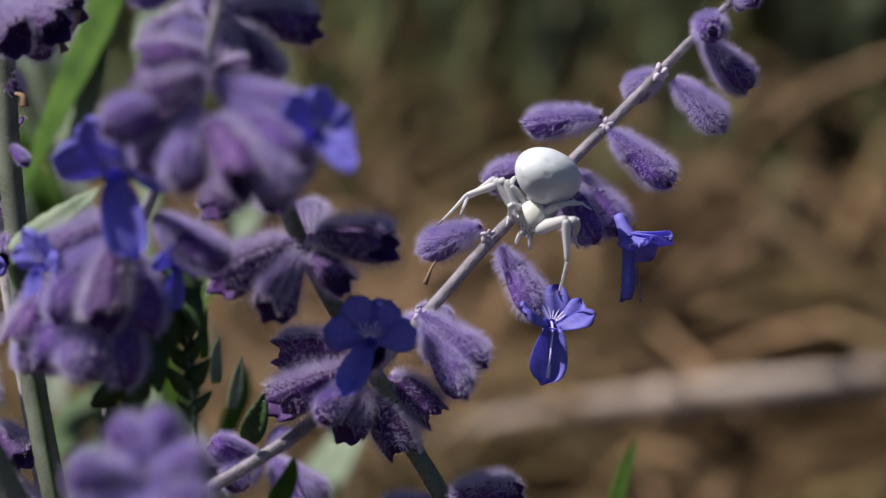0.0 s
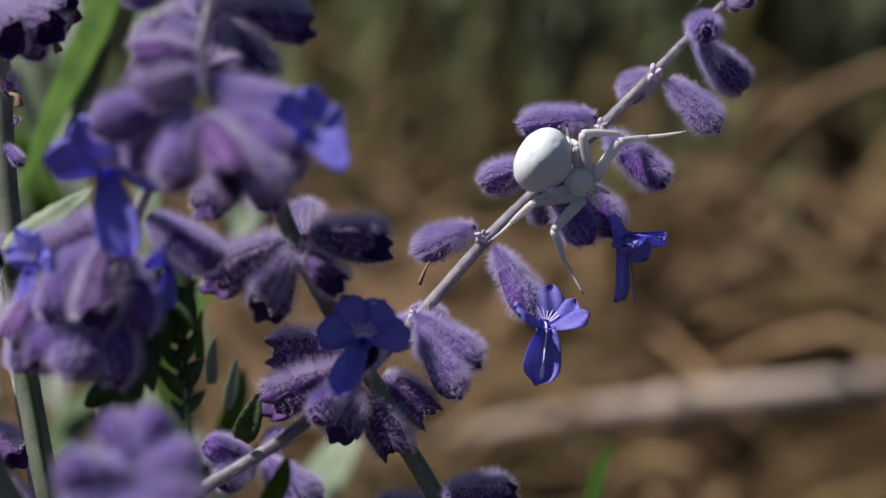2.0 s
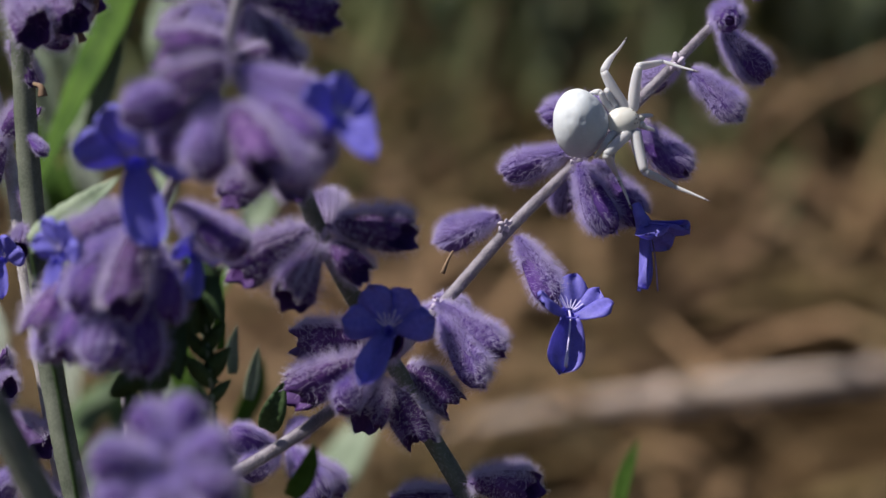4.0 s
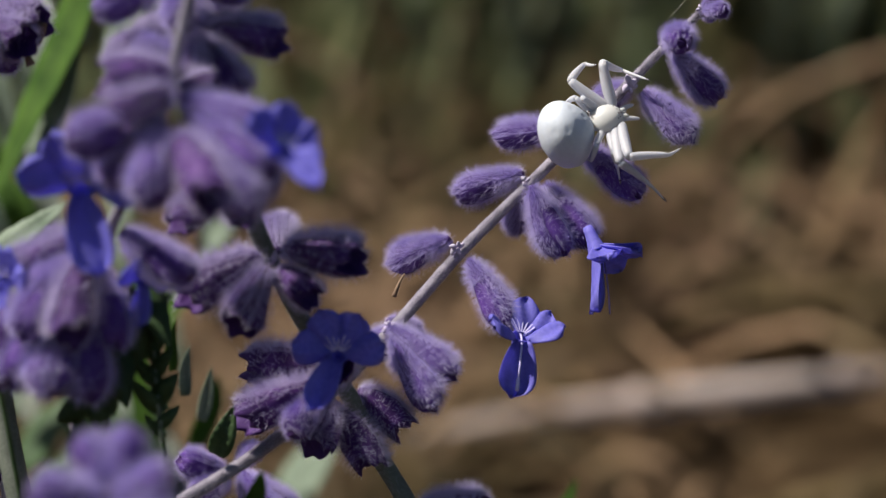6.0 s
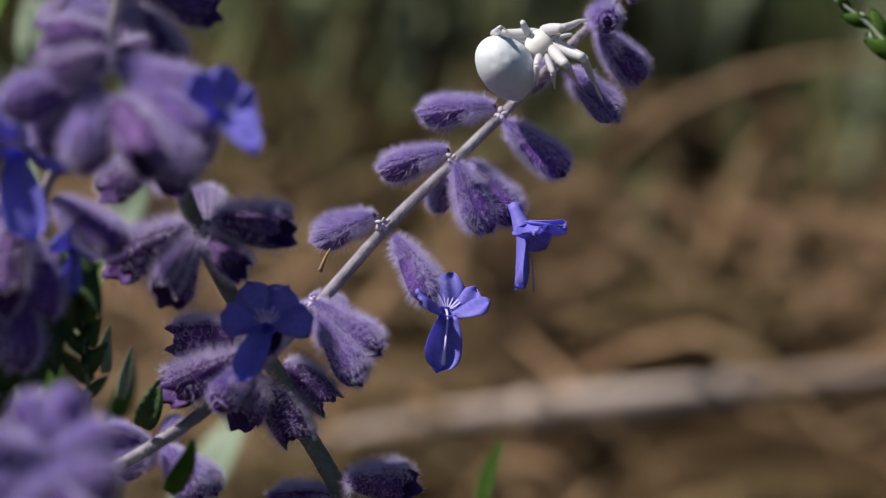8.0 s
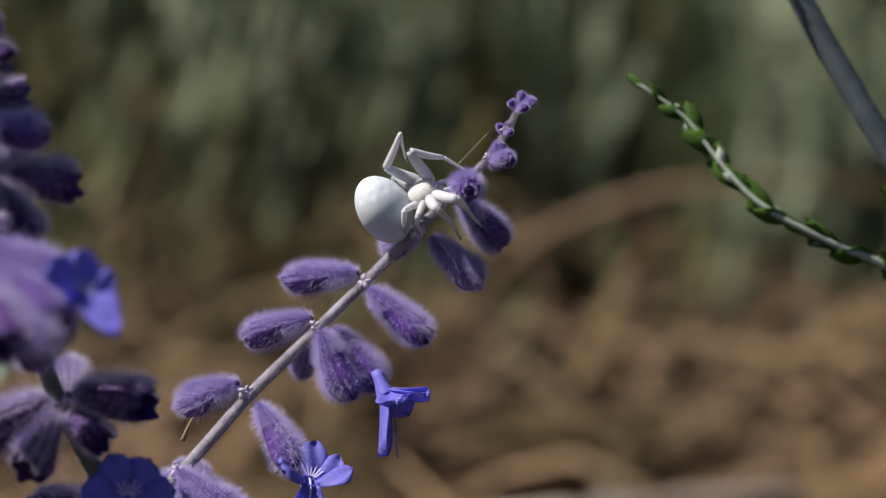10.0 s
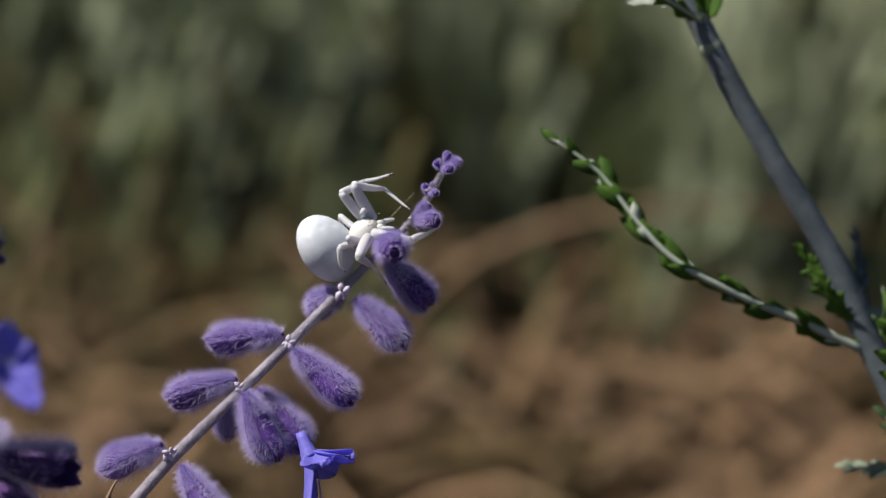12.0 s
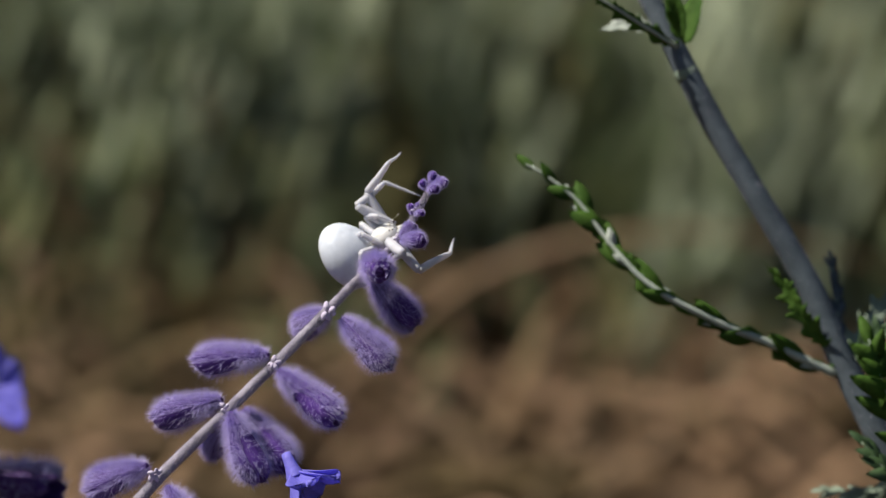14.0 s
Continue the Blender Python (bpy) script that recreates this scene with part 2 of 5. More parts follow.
def make_calyx(seed, hairs, bud):
    seg, rings = 33, 18
    ang = np.arange(seg) * 2 * math.pi / seg
    verts, faces = [], []
    for i in range(rings + 1):
        verts += list(calyx_surface(np.full(seg, i / rings), ang, seed, bud) * MM)
    for s, f in ((0.995, 0.6), (0.985, 0.3), (0.98, 0.1)) if bud else ((0.93, 0.86), (0.8, 0.7), (0.66, 0.3)):
        ring = calyx_surface(np.full(seg, s), ang, seed, bud)
        ring[:, :2] *= f
        verts += list(ring * MM)
    n = rings + 4
    for i in range(n - 1):
        for k in range(seg):
            j = (k + 1) % seg
            faces.append((i * seg + k, i * seg + j, (i + 1) * seg + j, (i + 1) * seg + k))
    faces.append(tuple((n - 1) * seg + k for k in range(seg)))
    faces.append(tuple(range(seg - 1, -1, -1)))
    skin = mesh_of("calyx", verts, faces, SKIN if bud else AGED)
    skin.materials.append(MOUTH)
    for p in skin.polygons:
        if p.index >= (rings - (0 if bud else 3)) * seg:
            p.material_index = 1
    s = np.random.rand(hairs) ** 0.85
    a = np.random.rand(hairs) * 2 * math.pi
    here = calyx_surface(s, a, seed, bud)
    du = calyx_surface(s + 0.01, a, seed, bud) - here
    dv = calyx_surface(s, a + 0.02, seed, bud) - here
    normal = np.cross(dv, du)
    normal /= np.linalg.norm(normal, axis=1)[:, None]
    along = du / np.linalg.norm(du, axis=1)[:, None]
    way = normal * (0.85 + 0.2 * np.random.rand(hairs, 1)) + along * (0.15 + 0.35 * np.random.rand(hairs, 1)) + 0.36 * np.random.randn(hairs, 3)
    way /= np.linalg.norm(way, axis=1)[:, None]
    bare = (np.abs((a - 1.6 + math.pi) % (2 * math.pi) - math.pi) < (0.85 if bud else 1.5)) & (s > (0.38 if bud else 0.15)) | (s > 0.93) & (s < (0.97 if bud else 0.94))
    keep = ~bare | (np.random.rand(hairs) < (0.12 if bud else 0.13))
    s, here, way = s[keep], here[keep], way[keep]
    hairs = len(s)
    length = (0.4 + 1.15 * np.random.rand(hairs) ** 1.3) * np.interp(s, (0, .15, .8, 1), (.6, 1, .95, .45)) * (1.0 if bud else 1.15)
    v, f = hairs_data(here * MM, way, length * MM, (0.0135 if bud else 0.015) * MM)
    return skin, mesh_of("fuzz", v, f, FUZZ if bud else PALEFUZZ, False)


CALYCES = [make_calyx(1.3 * k + 0.4, 7200 if k < 4 else 6400, k < 4) for k in range(8)]
random.seed(4)


def place(base, tip, roll=0.0):
    """Pose at base with z towards tip."""
    q = (tip - base).to_track_quat("Z", "Y")
    return Matrix.Translation(base) @ q.to_matrix().to_4x4() @ Matrix.Rotation(roll, 4, "Z")


def add_calyx(parent, row, buds):
    x, y, d, tx, ty, td, girth = row
    base, tip = at(x, y, d), at(tx, ty, td)
    k = random.randrange(4) + (0 if random.random() < buds else 4)
    if k >= 4:
        tip = base.lerp(tip, 0.91)
    size = (tip - base).length / (CALYX_LENGTH * MM)
    wide = min(girth, 1.05 * size + 0.06) if k < 4 else min(1.14 * girth, 1.2 * size + 0.05)
    level = place(base, tip)
    under = level.to_3x3().transposed() @ (toward(0.25, -0.72, 0.6) if k < 4 else toward(0.3, -0.75, 0.6))
    roll = math.atan2(under.y, under.x) - 1.6 + random.gauss(0.0, 0.4)
    m = level @ Matrix.Rotation(roll, 4, "Z") @ Matrix.Diagonal((wide, wide, size, 1))
    ob = part("calyx", CALYCES[k][0], parent, m)
    part("fuzz", CALYCES[k][1], ob, None, "fine pale lilac hairs")
    return ob


def petal_mesh(length, width, cup, ruffle, seed, tongue=False):
    """A thin curved petal: y outwards from the throat, z towards the viewer."""
    nu, nv = 12, 10
    top, low = [], []
    rng = random.Random(seed)
    ph = rng.uniform(0, 6.28)
    for i in range(nu + 1):
        s = i / nu
        w = width * ((0.4 if tongue else 0.22) + (0.6 if tongue else 0.78) * math.sin(min(1.0, s * 1.08) ** (0.75 if tongue else 0.95) * math.pi * 0.62)) * math.sqrt(max(0.0, 1 - max(0, (s - 0.62) / 0.38) ** 2.4) + 0.004)
        for j in range(nv + 1):
            c = 2 * j / nv - 1
            x = c * w / 2
            y = length * (s - 0.05 * s * s * c * c + 0.015 * math.sin(9 * c + ph) * s)
            z = cup * math.sin(s * 2.2) * length - (0.12 if not tongue else -0.25) * width * c * c + ruffle * math.sin(5 * c + 4 * s + ph) * s + 0.05 * abs(c) * (1 - s)
            top.append((x * MM, y * MM, z * MM))
            low.append((x * MM, y * MM, (z - 0.09) * MM))
    verts, faces, n, row = top + low, [], len(top), nv + 1
    for i in range(nu):
        for j in range(nv):
            a = i * row + j
            faces.append((a, a + 1, a + row + 1, a + row))
            faces.append((n + a, n + a + row, n + a + row + 1, n + a + 1))
    edge = [j for j in range(row)] + [i * row + nv for i in range(1, nu + 1)] + [nu * row + j for j in range(nv - 1, -1, -1)] + [i * row for i in range(nu - 1, 0, -1)]
    for a, b in zip(edge, edge[1:] + edge[:1]):
        faces.append((b, a, n + a, n + b))
    return mesh_of("petal", verts, faces, PETAL)


LOBES = [petal_mesh(4.5, 3.7, 0.08, 0.28, 1), petal_mesh(4.3, 3.8, 0.05, 0.34, 2), petal_mesh(4.7, 3.6, 0.09, 0.34, 3)]
TONGUE = petal_mesh(6.4, 3.7, 0.06, 0.34, 5, True)


def lathe(profile, seg):
    """A turned shape from (radius, height) in mm, closed at both ends."""
    ang = np.arange(seg) * 2 * math.pi / seg
    verts, faces = [], []
    for r, z in profile:
        verts += list(np.stack([r * np.cos(ang), r * np.sin(ang), 0 * ang + z], 1) * MM)
    for i in range(len(profile) - 1):
        for k in range(seg):
            j = (k + 1) % seg
            faces.append((i * seg + k, i * seg + j, (i + 1) * seg + j, (i + 1) * seg + k))
    faces.append(tuple(range(seg - 1, -1, -1)))
    faces.append(tuple((len(profile) - 1) * seg + k for k in range(seg)))
    return verts, faces


def throat_mesh():
    rings = ((.5, -2.6), (.58, -1.9), (.68, -1.2), (.85, -.5), (1.0, 0.0), (1.05, .2), (.95, .2), (.75, -.4), (.5, -1.0), (.35, -1.6))
    return mesh_of("throat", *lathe(rings, 14), PETAL)


THROAT = throat_mesh()


def guide_mesh():
    verts, faces = [], []
    for k in range(7):
        a = radians(90 + (k - 3) * 17)
        r0, r1 = 0.55, 1.7 + 0.5 * ((k * 7) % 3) / 2
        for side in (0.07, -0.07):
            for r, lift in ((r0, 0.42), (r1, 1.05)):
                verts.append(((r * math.cos(a) - side * math.sin(a)) * MM, (r * math.sin(a) + side * math.cos(a)) * MM, lift * MM))
        n = 4 * k
        faces.append((n, n + 2, n + 3, n + 1))
    return mesh_of("mark", verts, faces, GUIDE, False)


GUIDES = guide_mesh()


def style_mesh(mat, r, knob):
    path = spline([(0, 0.3, -1), (0.1, -0.2, 0.8), (0.2, -2.0, 2.8), (0.3, -4.5, 5.0)], 6) * MM
    radii = np.linspace(.11, .07, len(path)) * r
    radii[-3:] *= knob
    return mesh_of("style", *tube_data(path, radii * MM, 7), mat)


STYLE = style_mesh(STIGMA, 1.0, 1.3)
PALESTYLE = style_mesh(GUIDE, 1.3, 2.2)


def add_flower(parent, row, style=False):
    x, y, d, ax, ay, az, ux, uy, uz, size, droop, yaw, tip_in, narrow, fan = row
    z = toward(ax, ay, az)
    up = toward(ux, uy, uz)
    up = (up - z * up.dot(z)).normalized()
    m = Matrix((up.cross(z), up, z)).transposed().to_4x4()
    m = Matrix.Translation(at(x, y, d)) @ m @ Matrix.Scale(size, 4)
    ob = part("flower", THROAT, parent, m, "open violet-blue two-lipped flower")
    for k, turn in enumerate((-80, -44, -2, 112) if fan else (-76, -25, 26, 78)):
        tilt = Matrix.Rotation(radians(turn), 4, "Z") @ Matrix.Translation((0, 0.55 * MM, 0.05 * MM + 0.03 * MM * k)) @ Matrix.Rotation(radians(tip_in), 4, "X")
        part("petal", LOBES[k % 3], ob, tilt)
    part("lower_lip", TONGUE, ob, Matrix.Rotation(radians(180 + yaw), 4, "Z") @ Matrix.Translation((0, 0.5 * MM, 0)) @ Matrix.Rotation(radians(droop), 4, "X") @ Matrix.Diagonal((narrow, 1, 1, 1)))
    part("mark", GUIDES, ob, None, "pale streaks at the throat")
    if style:
        part("style", PALESTYLE if fan else STYLE, ob, Matrix.Rotation(radians(74 if fan else -30), 4, "X"), "thin protruding style")
    return ob


def add_stem(parent, rows, mat, down=0, seg=12):
    """Stem through rows of (x, y, d, radius in mm); the last runs on down to the ground."""
    pts = [(*at(x, y, d), r * MM) for x, y, d, r in rows]
    x, y, z, r = pts[-1]
    px, py, pz, pr = pts[-2]
    c = spline(pts, 14)
    on = (Vector((x, y, z)) - Vector((px, py, pz))).normalized() * 0.08
    for k in range(1, 17):
        u = k / 16
        bend = Vector((x, y, z)) * (1 - u) ** 2 + (Vector((x, y, z)) + on) * 2 * u * (1 - u) + Vector((x + on.x, y + on.y + 0.02, -0.02)) * u * u
        c = np.vstack([c, (*bend, r * (1 + 0.3 * u))])
    ob = part("stem", mesh_of("stem", *tube_data(c[:, :3], c[:, 3], seg, 0.02), mat), parent, Matrix())
    if down:
        seen = 14 * (len(rows) - 1)
        i = np.random.randint(0, seen, down)
        t, a, b = frames_along(c[:, :3])
        ang = np.random.rand(down) * 6.283
        out = a[i] * np.cos(ang)[:, None] + b[i] * np.sin(ang)[:, None]
        step = (c[i + 1, :3] - c[i, :3]) * np.random.rand(down, 1)
        way = out + 0.3 * t[i] + 0.4 * np.random.randn(down, 3)
        way /= np.linalg.norm(way, axis=1)[:, None]
        v, f = hairs_data(c[i, :3] + step + out * c[i, 3:4] * 0.97, way, (0.12 + 0.22 * np.random.rand(down)) * MM, 0.02 * MM)
        part("down", mesh_of("down", v, f, DOWN, False), ob, None, "short whitish down")
    return ob, c


def bract_mesh():
    path = spline([(0, 0, 0.2), (0.05, 0.1, 0.5), (0.15, 0.25, 0.8), (0.25, 0.5, 1.0)], 4) * MM
    return mesh_of("bract", *tube_data(path, np.interp(np.linspace(0, 1, len(path)), (0, .4, .8, 1), (.28, .38, .26, .1)) * MM, 7), BRACT)


BRACTS = bract_mesh()


def add_node(parent, x, y, d, size, count=5):
    """Knobs and small bracts where a whorl leaves the stem."""
    for k in range(count):
        a = k * 6.283 / count + random.uniform(-.4, .4)
        way = toward(math.cos(a), math.sin(a), random.uniform(-.3, .8))
        part("bract", BRACTS, parent, place(at(x, y, d), at(x, y, d) + way * 0.01, a) @ Matrix.Scale(size * random.uniform(.45, .95), 4))


def sprig(name, label, stem_rows, mat, calyces, flowers=(), nodes=(), down=0, style=(), buds=0.3):
    x, y, d, r = stem_rows[-1]
    foot = at(x, y, d)
    ob = thing(name, (foot.x, foot.y + 0.05, 0), label, "flower", "flowering sprigs")
    add_stem(ob, stem_rows, mat, down)
    for row in calyces:
        add_calyx(ob, row, buds)
    for k, row in enumerate(flowers):
        add_flower(ob, row, k in style)
    for n in nodes:
        add_node(ob, *n)
    return ob


def leaf_mesh(rows, width, mat, lobes=0, fold=0.35, face=(0, 0.3, 1), depth=0.55):
    """A leaf along rows of (x, y, d); lobes: cuts on each side; face: way its upper side looks, in view axes."""
    steps = 10 if not lobes else max(6, int(lobes * 8 / (len(rows) - 1)))
    c = spline([tuple(at(*r)) for r in rows], steps)
    n = len(c)
    t = np.gradient(c, axis=0)
    t /= np.linalg.norm(t, axis=1)[:, None]
    up = np.array(toward(*face))
    verts, faces = [], []
    for i in range(n):
        s = i / (n - 1)
        side = np.cross(t[i], up)
        side /= np.linalg.norm(side)
        nor = np.cross(side, t[i])
        shape = math.sin(min(1, 0.08 + s * 0.98) ** 0.7 * math.pi) ** 0.7 if s < 1 else 0.02
        for half, sh in ((-1, 0.0), (1, 0.37)):
            w = width * MM * 0.5 * max(0.03, shape)
            if lobes:
                q = (s * lobes + sh + 0.35 * math.sin(s * 19 + half)) % 1.0
                w *= 1 - depth + depth * (q ** 0.8 * min(1.0, (1 - q) * 6)) * (0.85 + 0.45 * math.sin(31 * s + 2 * half))
            lean = t[i] * w * (0.5 if lobes else 0.1)
            for f in ((1.0, 0.45) if half < 0 else (0.45, 1.0)):
                verts.append(c[i] + side * half * w * f + nor * (fold * w * f + 0.10 * MM * math.sin(40 * s + 3 * f * half)) + lean * f)
            if half < 0:
                verts.append(c[i] - nor * 0.05 * MM)
    top = np.array(verts)
    lower = top.copy().reshape(n, 5, 3)
    for i in range(n):
        side = np.cross(t[i], up)
        nor = np.cross(side / np.linalg.norm(side), t[i])
        for j, h in enumerate((0.06, 0.12, 0.35, 0.12, 0.06)):
            lower[i, j] -= nor * h * MM * (1.1 - i / n)
    verts = np.vstack([top, lower.reshape(-1, 3)])
    m = 5 * n
    for i in range(n - 1):
        for j in range(4):
            a = 5 * i + j
            faces.append((a, a + 5, a + 6, a + 1))
            faces.append((m + a, m + a + 1, m + a + 6, m + a + 5))
        faces.append((5 * i, m + 5 * i, m + 5 * i + 5, 5 * i + 5))
        faces.append((5 * i + 4, 5 * i + 9, m + 5 * i + 9, m + 5 * i + 4))
    faces.append((0, 1, 2, 3, 4, m + 4, m + 3, m + 2, m + 1, m))
    faces.append(tuple([m - 5 + k for k in (4, 3, 2, 1, 0)] + [2 * m - 5 + k for k in range(5)]))
    return mesh_of("leaf", verts, faces, mat)


def cut_leaf_mesh(rows, width, mat, pairs, face, rachis=0.32, start=0.0, spread=1.0):
    """A deeply cut leaf: a midrib along rows of (x, y, d) with pointed lobes leaning forward on both sides."""
    c = spline([tuple(at(*r)) for r in rows], 10)
    n = len(c)
    t = np.gradient(c, axis=0)
    t /= np.linalg.norm(t, axis=1)[:, None]
    up = np.array(toward(*face))
    verts, faces = tube_data(c, np.linspace(rachis, rachis * 0.35, n) * MM, 8)
    ribs = len(faces)
    rng = random.Random(int(width * 100) + pairs)
    count = 2 * pairs + 1
    for k in range(count):
        s = start + (1 - start) * (k // 2 + 0.35 * (k % 2) + rng.uniform(-0.1, 0.1)) / pairs
        s = min(max(s, 0.02), 0.97) ** 0.75
        i = int(s * (n - 1))
        side = np.cross(t[i], up)
        side /= np.linalg.norm(side)
        nor = np.cross(side, t[i])
        half = 1 if k % 2 else -1
        size = width * MM * (0.55 + 0.45 * math.sin(math.pi * min(1, 0.2 + s * 0.8))) * rng.uniform(0.75, 1.15)
        if k == count - 1:
            way, i = t[-1], n - 1
        else:
            way = side * half * rng.uniform(0.3, 0.6) * spread + t[i] * rng.uniform(0.8, 1.2) / spread + nor * rng.uniform(0.0, 0.6)
        way = way / np.linalg.norm(way)
        over = np.cross(way, nor)
        over /= np.linalg.norm(over)
        thick = np.cross(over, way)
        n0 = len(verts)
        wide = size * rng.uniform(0.2, 0.28)
        for u, w in ((-0.15, 0.7), (0.12, 0.95), (0.38, 1.0), (0.62, 0.8), (0.84, 0.48), (1.0, 0.06)):
            mid = c[i] + way * size * u - nor * size * 0.25 * u * u
            verts += [mid + over * wide * w + thick * wide * w * 0.5, mid - thick * 0.03 * MM, mid - over * wide * w + thick * wide * w * 0.5, mid - thick * 0.22 * MM * w]
        for j in range(5):
            a = n0 + 4 * j
            for b, d in ((0, 1), (1, 2), (2, 3), (3, 0)):
                faces.append((a + b, a + d, a + 4 + d, a + 4 + b))
        faces.append((n0 + 20, n0 + 21, n0 + 22, n0 + 23))
    me = mesh_of("leaf", verts, faces, GREYLEAF)
    me.materials.append(mat)
    for p in me.polygons:
        p.material_index = 1 if p.index >= ribs else 0
    return me


# ---- ground and background ----
def build_ground():
    verts, faces = [], []
    edges = [-60, -20, -6, -2.5] + [round(-1.5 + 0.05 * k, 3) for k in range(81)] + [3.5, 6, 20, 60]
    n = len(edges)
    for y in edges:
        for x in edges:
            near = 1.0 if abs(x) < 3 and abs(y) < 3.2 else 0.3
            z = 0.035 * near * (noise.noise(Vector((x * 3, y * 3, 0.3))) + 0.5 * noise.noise(Vector((x * 9, y * 9, 2.0))))
            verts.append((x, y + 1.0, z - 0.02))
    for i in range(n - 1):
        for j in range(n - 1):
            a = i * n + j
            faces.append((a, a + 1, a + n + 1, a + n))
    ob = new("ground", mesh_of("ground", verts, faces, SOIL))
    tagged(ob, "dark brown soil under dry grass litter", "ground", kind="structure")


def blades(paths, widths, flat):
    """Tapered three-sided blades, one along each of the paths (n, points, 3)."""
    n, m = paths.shape[:2]
    side = np.cross(np.gradient(paths, axis=1), flat)
    side /= np.linalg.norm(side, axis=2)[:, :, None] + 1e-9
    w = np.asarray(widths)[:, None, None] * (1 - 0.85 * np.linspace(0, 1, m) ** 2)[None, :, None]
    verts = np.stack([paths + side * w, paths - side * w, paths + np.array(flat) * w * 0.6], 2)
    base = (3 * np.arange(n * m)).reshape(n, m)[:, :-1].reshape(-1, 1, 1)
    faces = (base + np.array([(a, b, 3 + b, 3 + a) for a, b in ((0, 1), (1, 2), (2, 0))])).reshape(-1, 4)
    return verts.reshape(-1, 3), faces


def joined(pieces):
    """One mesh's data from several."""
    verts, faces, n = [], [], 0
    for v, f in pieces:
        verts.append(v)
        faces.append(f + n)
        n += len(v)
    return np.vstack(verts), np.vstack(faces).tolist()


HOLES = ((0.13, 0.89, 0.05), (0.20, 0.90, 0.06), (0.12, 0.885, 0.04), (0.17, 0.82, 0.07), (0.13, 0.77, 0.06), (0.22, 0.86, 0.06), (0.18, 1.12, 0.055))


def build_litter():
    """Dry blades lying every way, mostly across the view, thinner over the bare spots."""
    rng = np.random.RandomState(7)
    paths, widths = [], []
    s = np.linspace(0, 1, 6)
    while len(paths) < 3400:
        x, y = rng.normal(0.13, 0.5), rng.normal(0.98, 0.42)
        if y < 0.45:
            continue
        cover = 0.7 * noise.noise(Vector((x * 8, y * 8, 5.0))) + 0.66
        for hx, hy, hr in HOLES:
            cover -= 1.0 * math.exp(-((x - hx) ** 2 + (y - hy) ** 2) / hr ** 2)
        if y > 1.04:
            cover -= 0.2
        if rng.rand() > cover:
            continue
        a = rng.normal(0.1, 0.5) + (math.pi if rng.rand() < 0.5 else 0)
        length, rise = rng.uniform(0.03, 0.2), rng.uniform(0.0, 0.06)
        z = 0.004 + rng.uniform(0, 0.03) + rise * np.sin(s * math.pi * rng.uniform(0.5, 1.0))
        paths.append(np.stack([x + math.cos(a) * length * (s - 0.5), y + math.sin(a) * length * (s - 0.5) + 0.03 * s * s, z], 1))
        widths.append(rng.uniform(0.001, 0.0036))
    wide = np.random.RandomState(17)
    while len(paths) < 9000:
        x, y = wide.normal(0.1, 1.7), 0.9 + wide.normal(0, 1.7)
        if abs(x) < 0.25 and 0 < y < 0.45 or wide.rand() > 0.5 + noise.noise(Vector((x * 2, y * 2, 5.0))):
            continue
        a, length = wide.uniform(0, 6.28), wide.uniform(0.04, 0.2)
        paths.append(np.stack([x + math.cos(a) * length * (s - 0.5), y + math.sin(a) * length * (s - 0.5), 0.03 + wide.uniform(0.0, 0.06) * np.sin(s * math.pi)], 1))
        widths.append(wide.uniform(0.001, 0.004))
    v, f = blades(np.array(paths), widths, (0, 0, 1))
    ob = new("dry_grass", mesh_of("dry_grass", v, f.tolist(), STRAW, False))
    tagged(ob, "tangle of dry tan grass lying on the soil", "grass", kind="stuff")


def growth_edge(x):
    """How far off the upright growth begins."""
    return float(np.interp(x, (-0.3, 0.0, 0.08, 0.16, 0.26, 0.4), (0.98, 0.98, 1.02, 1.07, 1.06, 1.0))) + 0.05 * noise.noise(Vector((x * 11, 0, 0)))


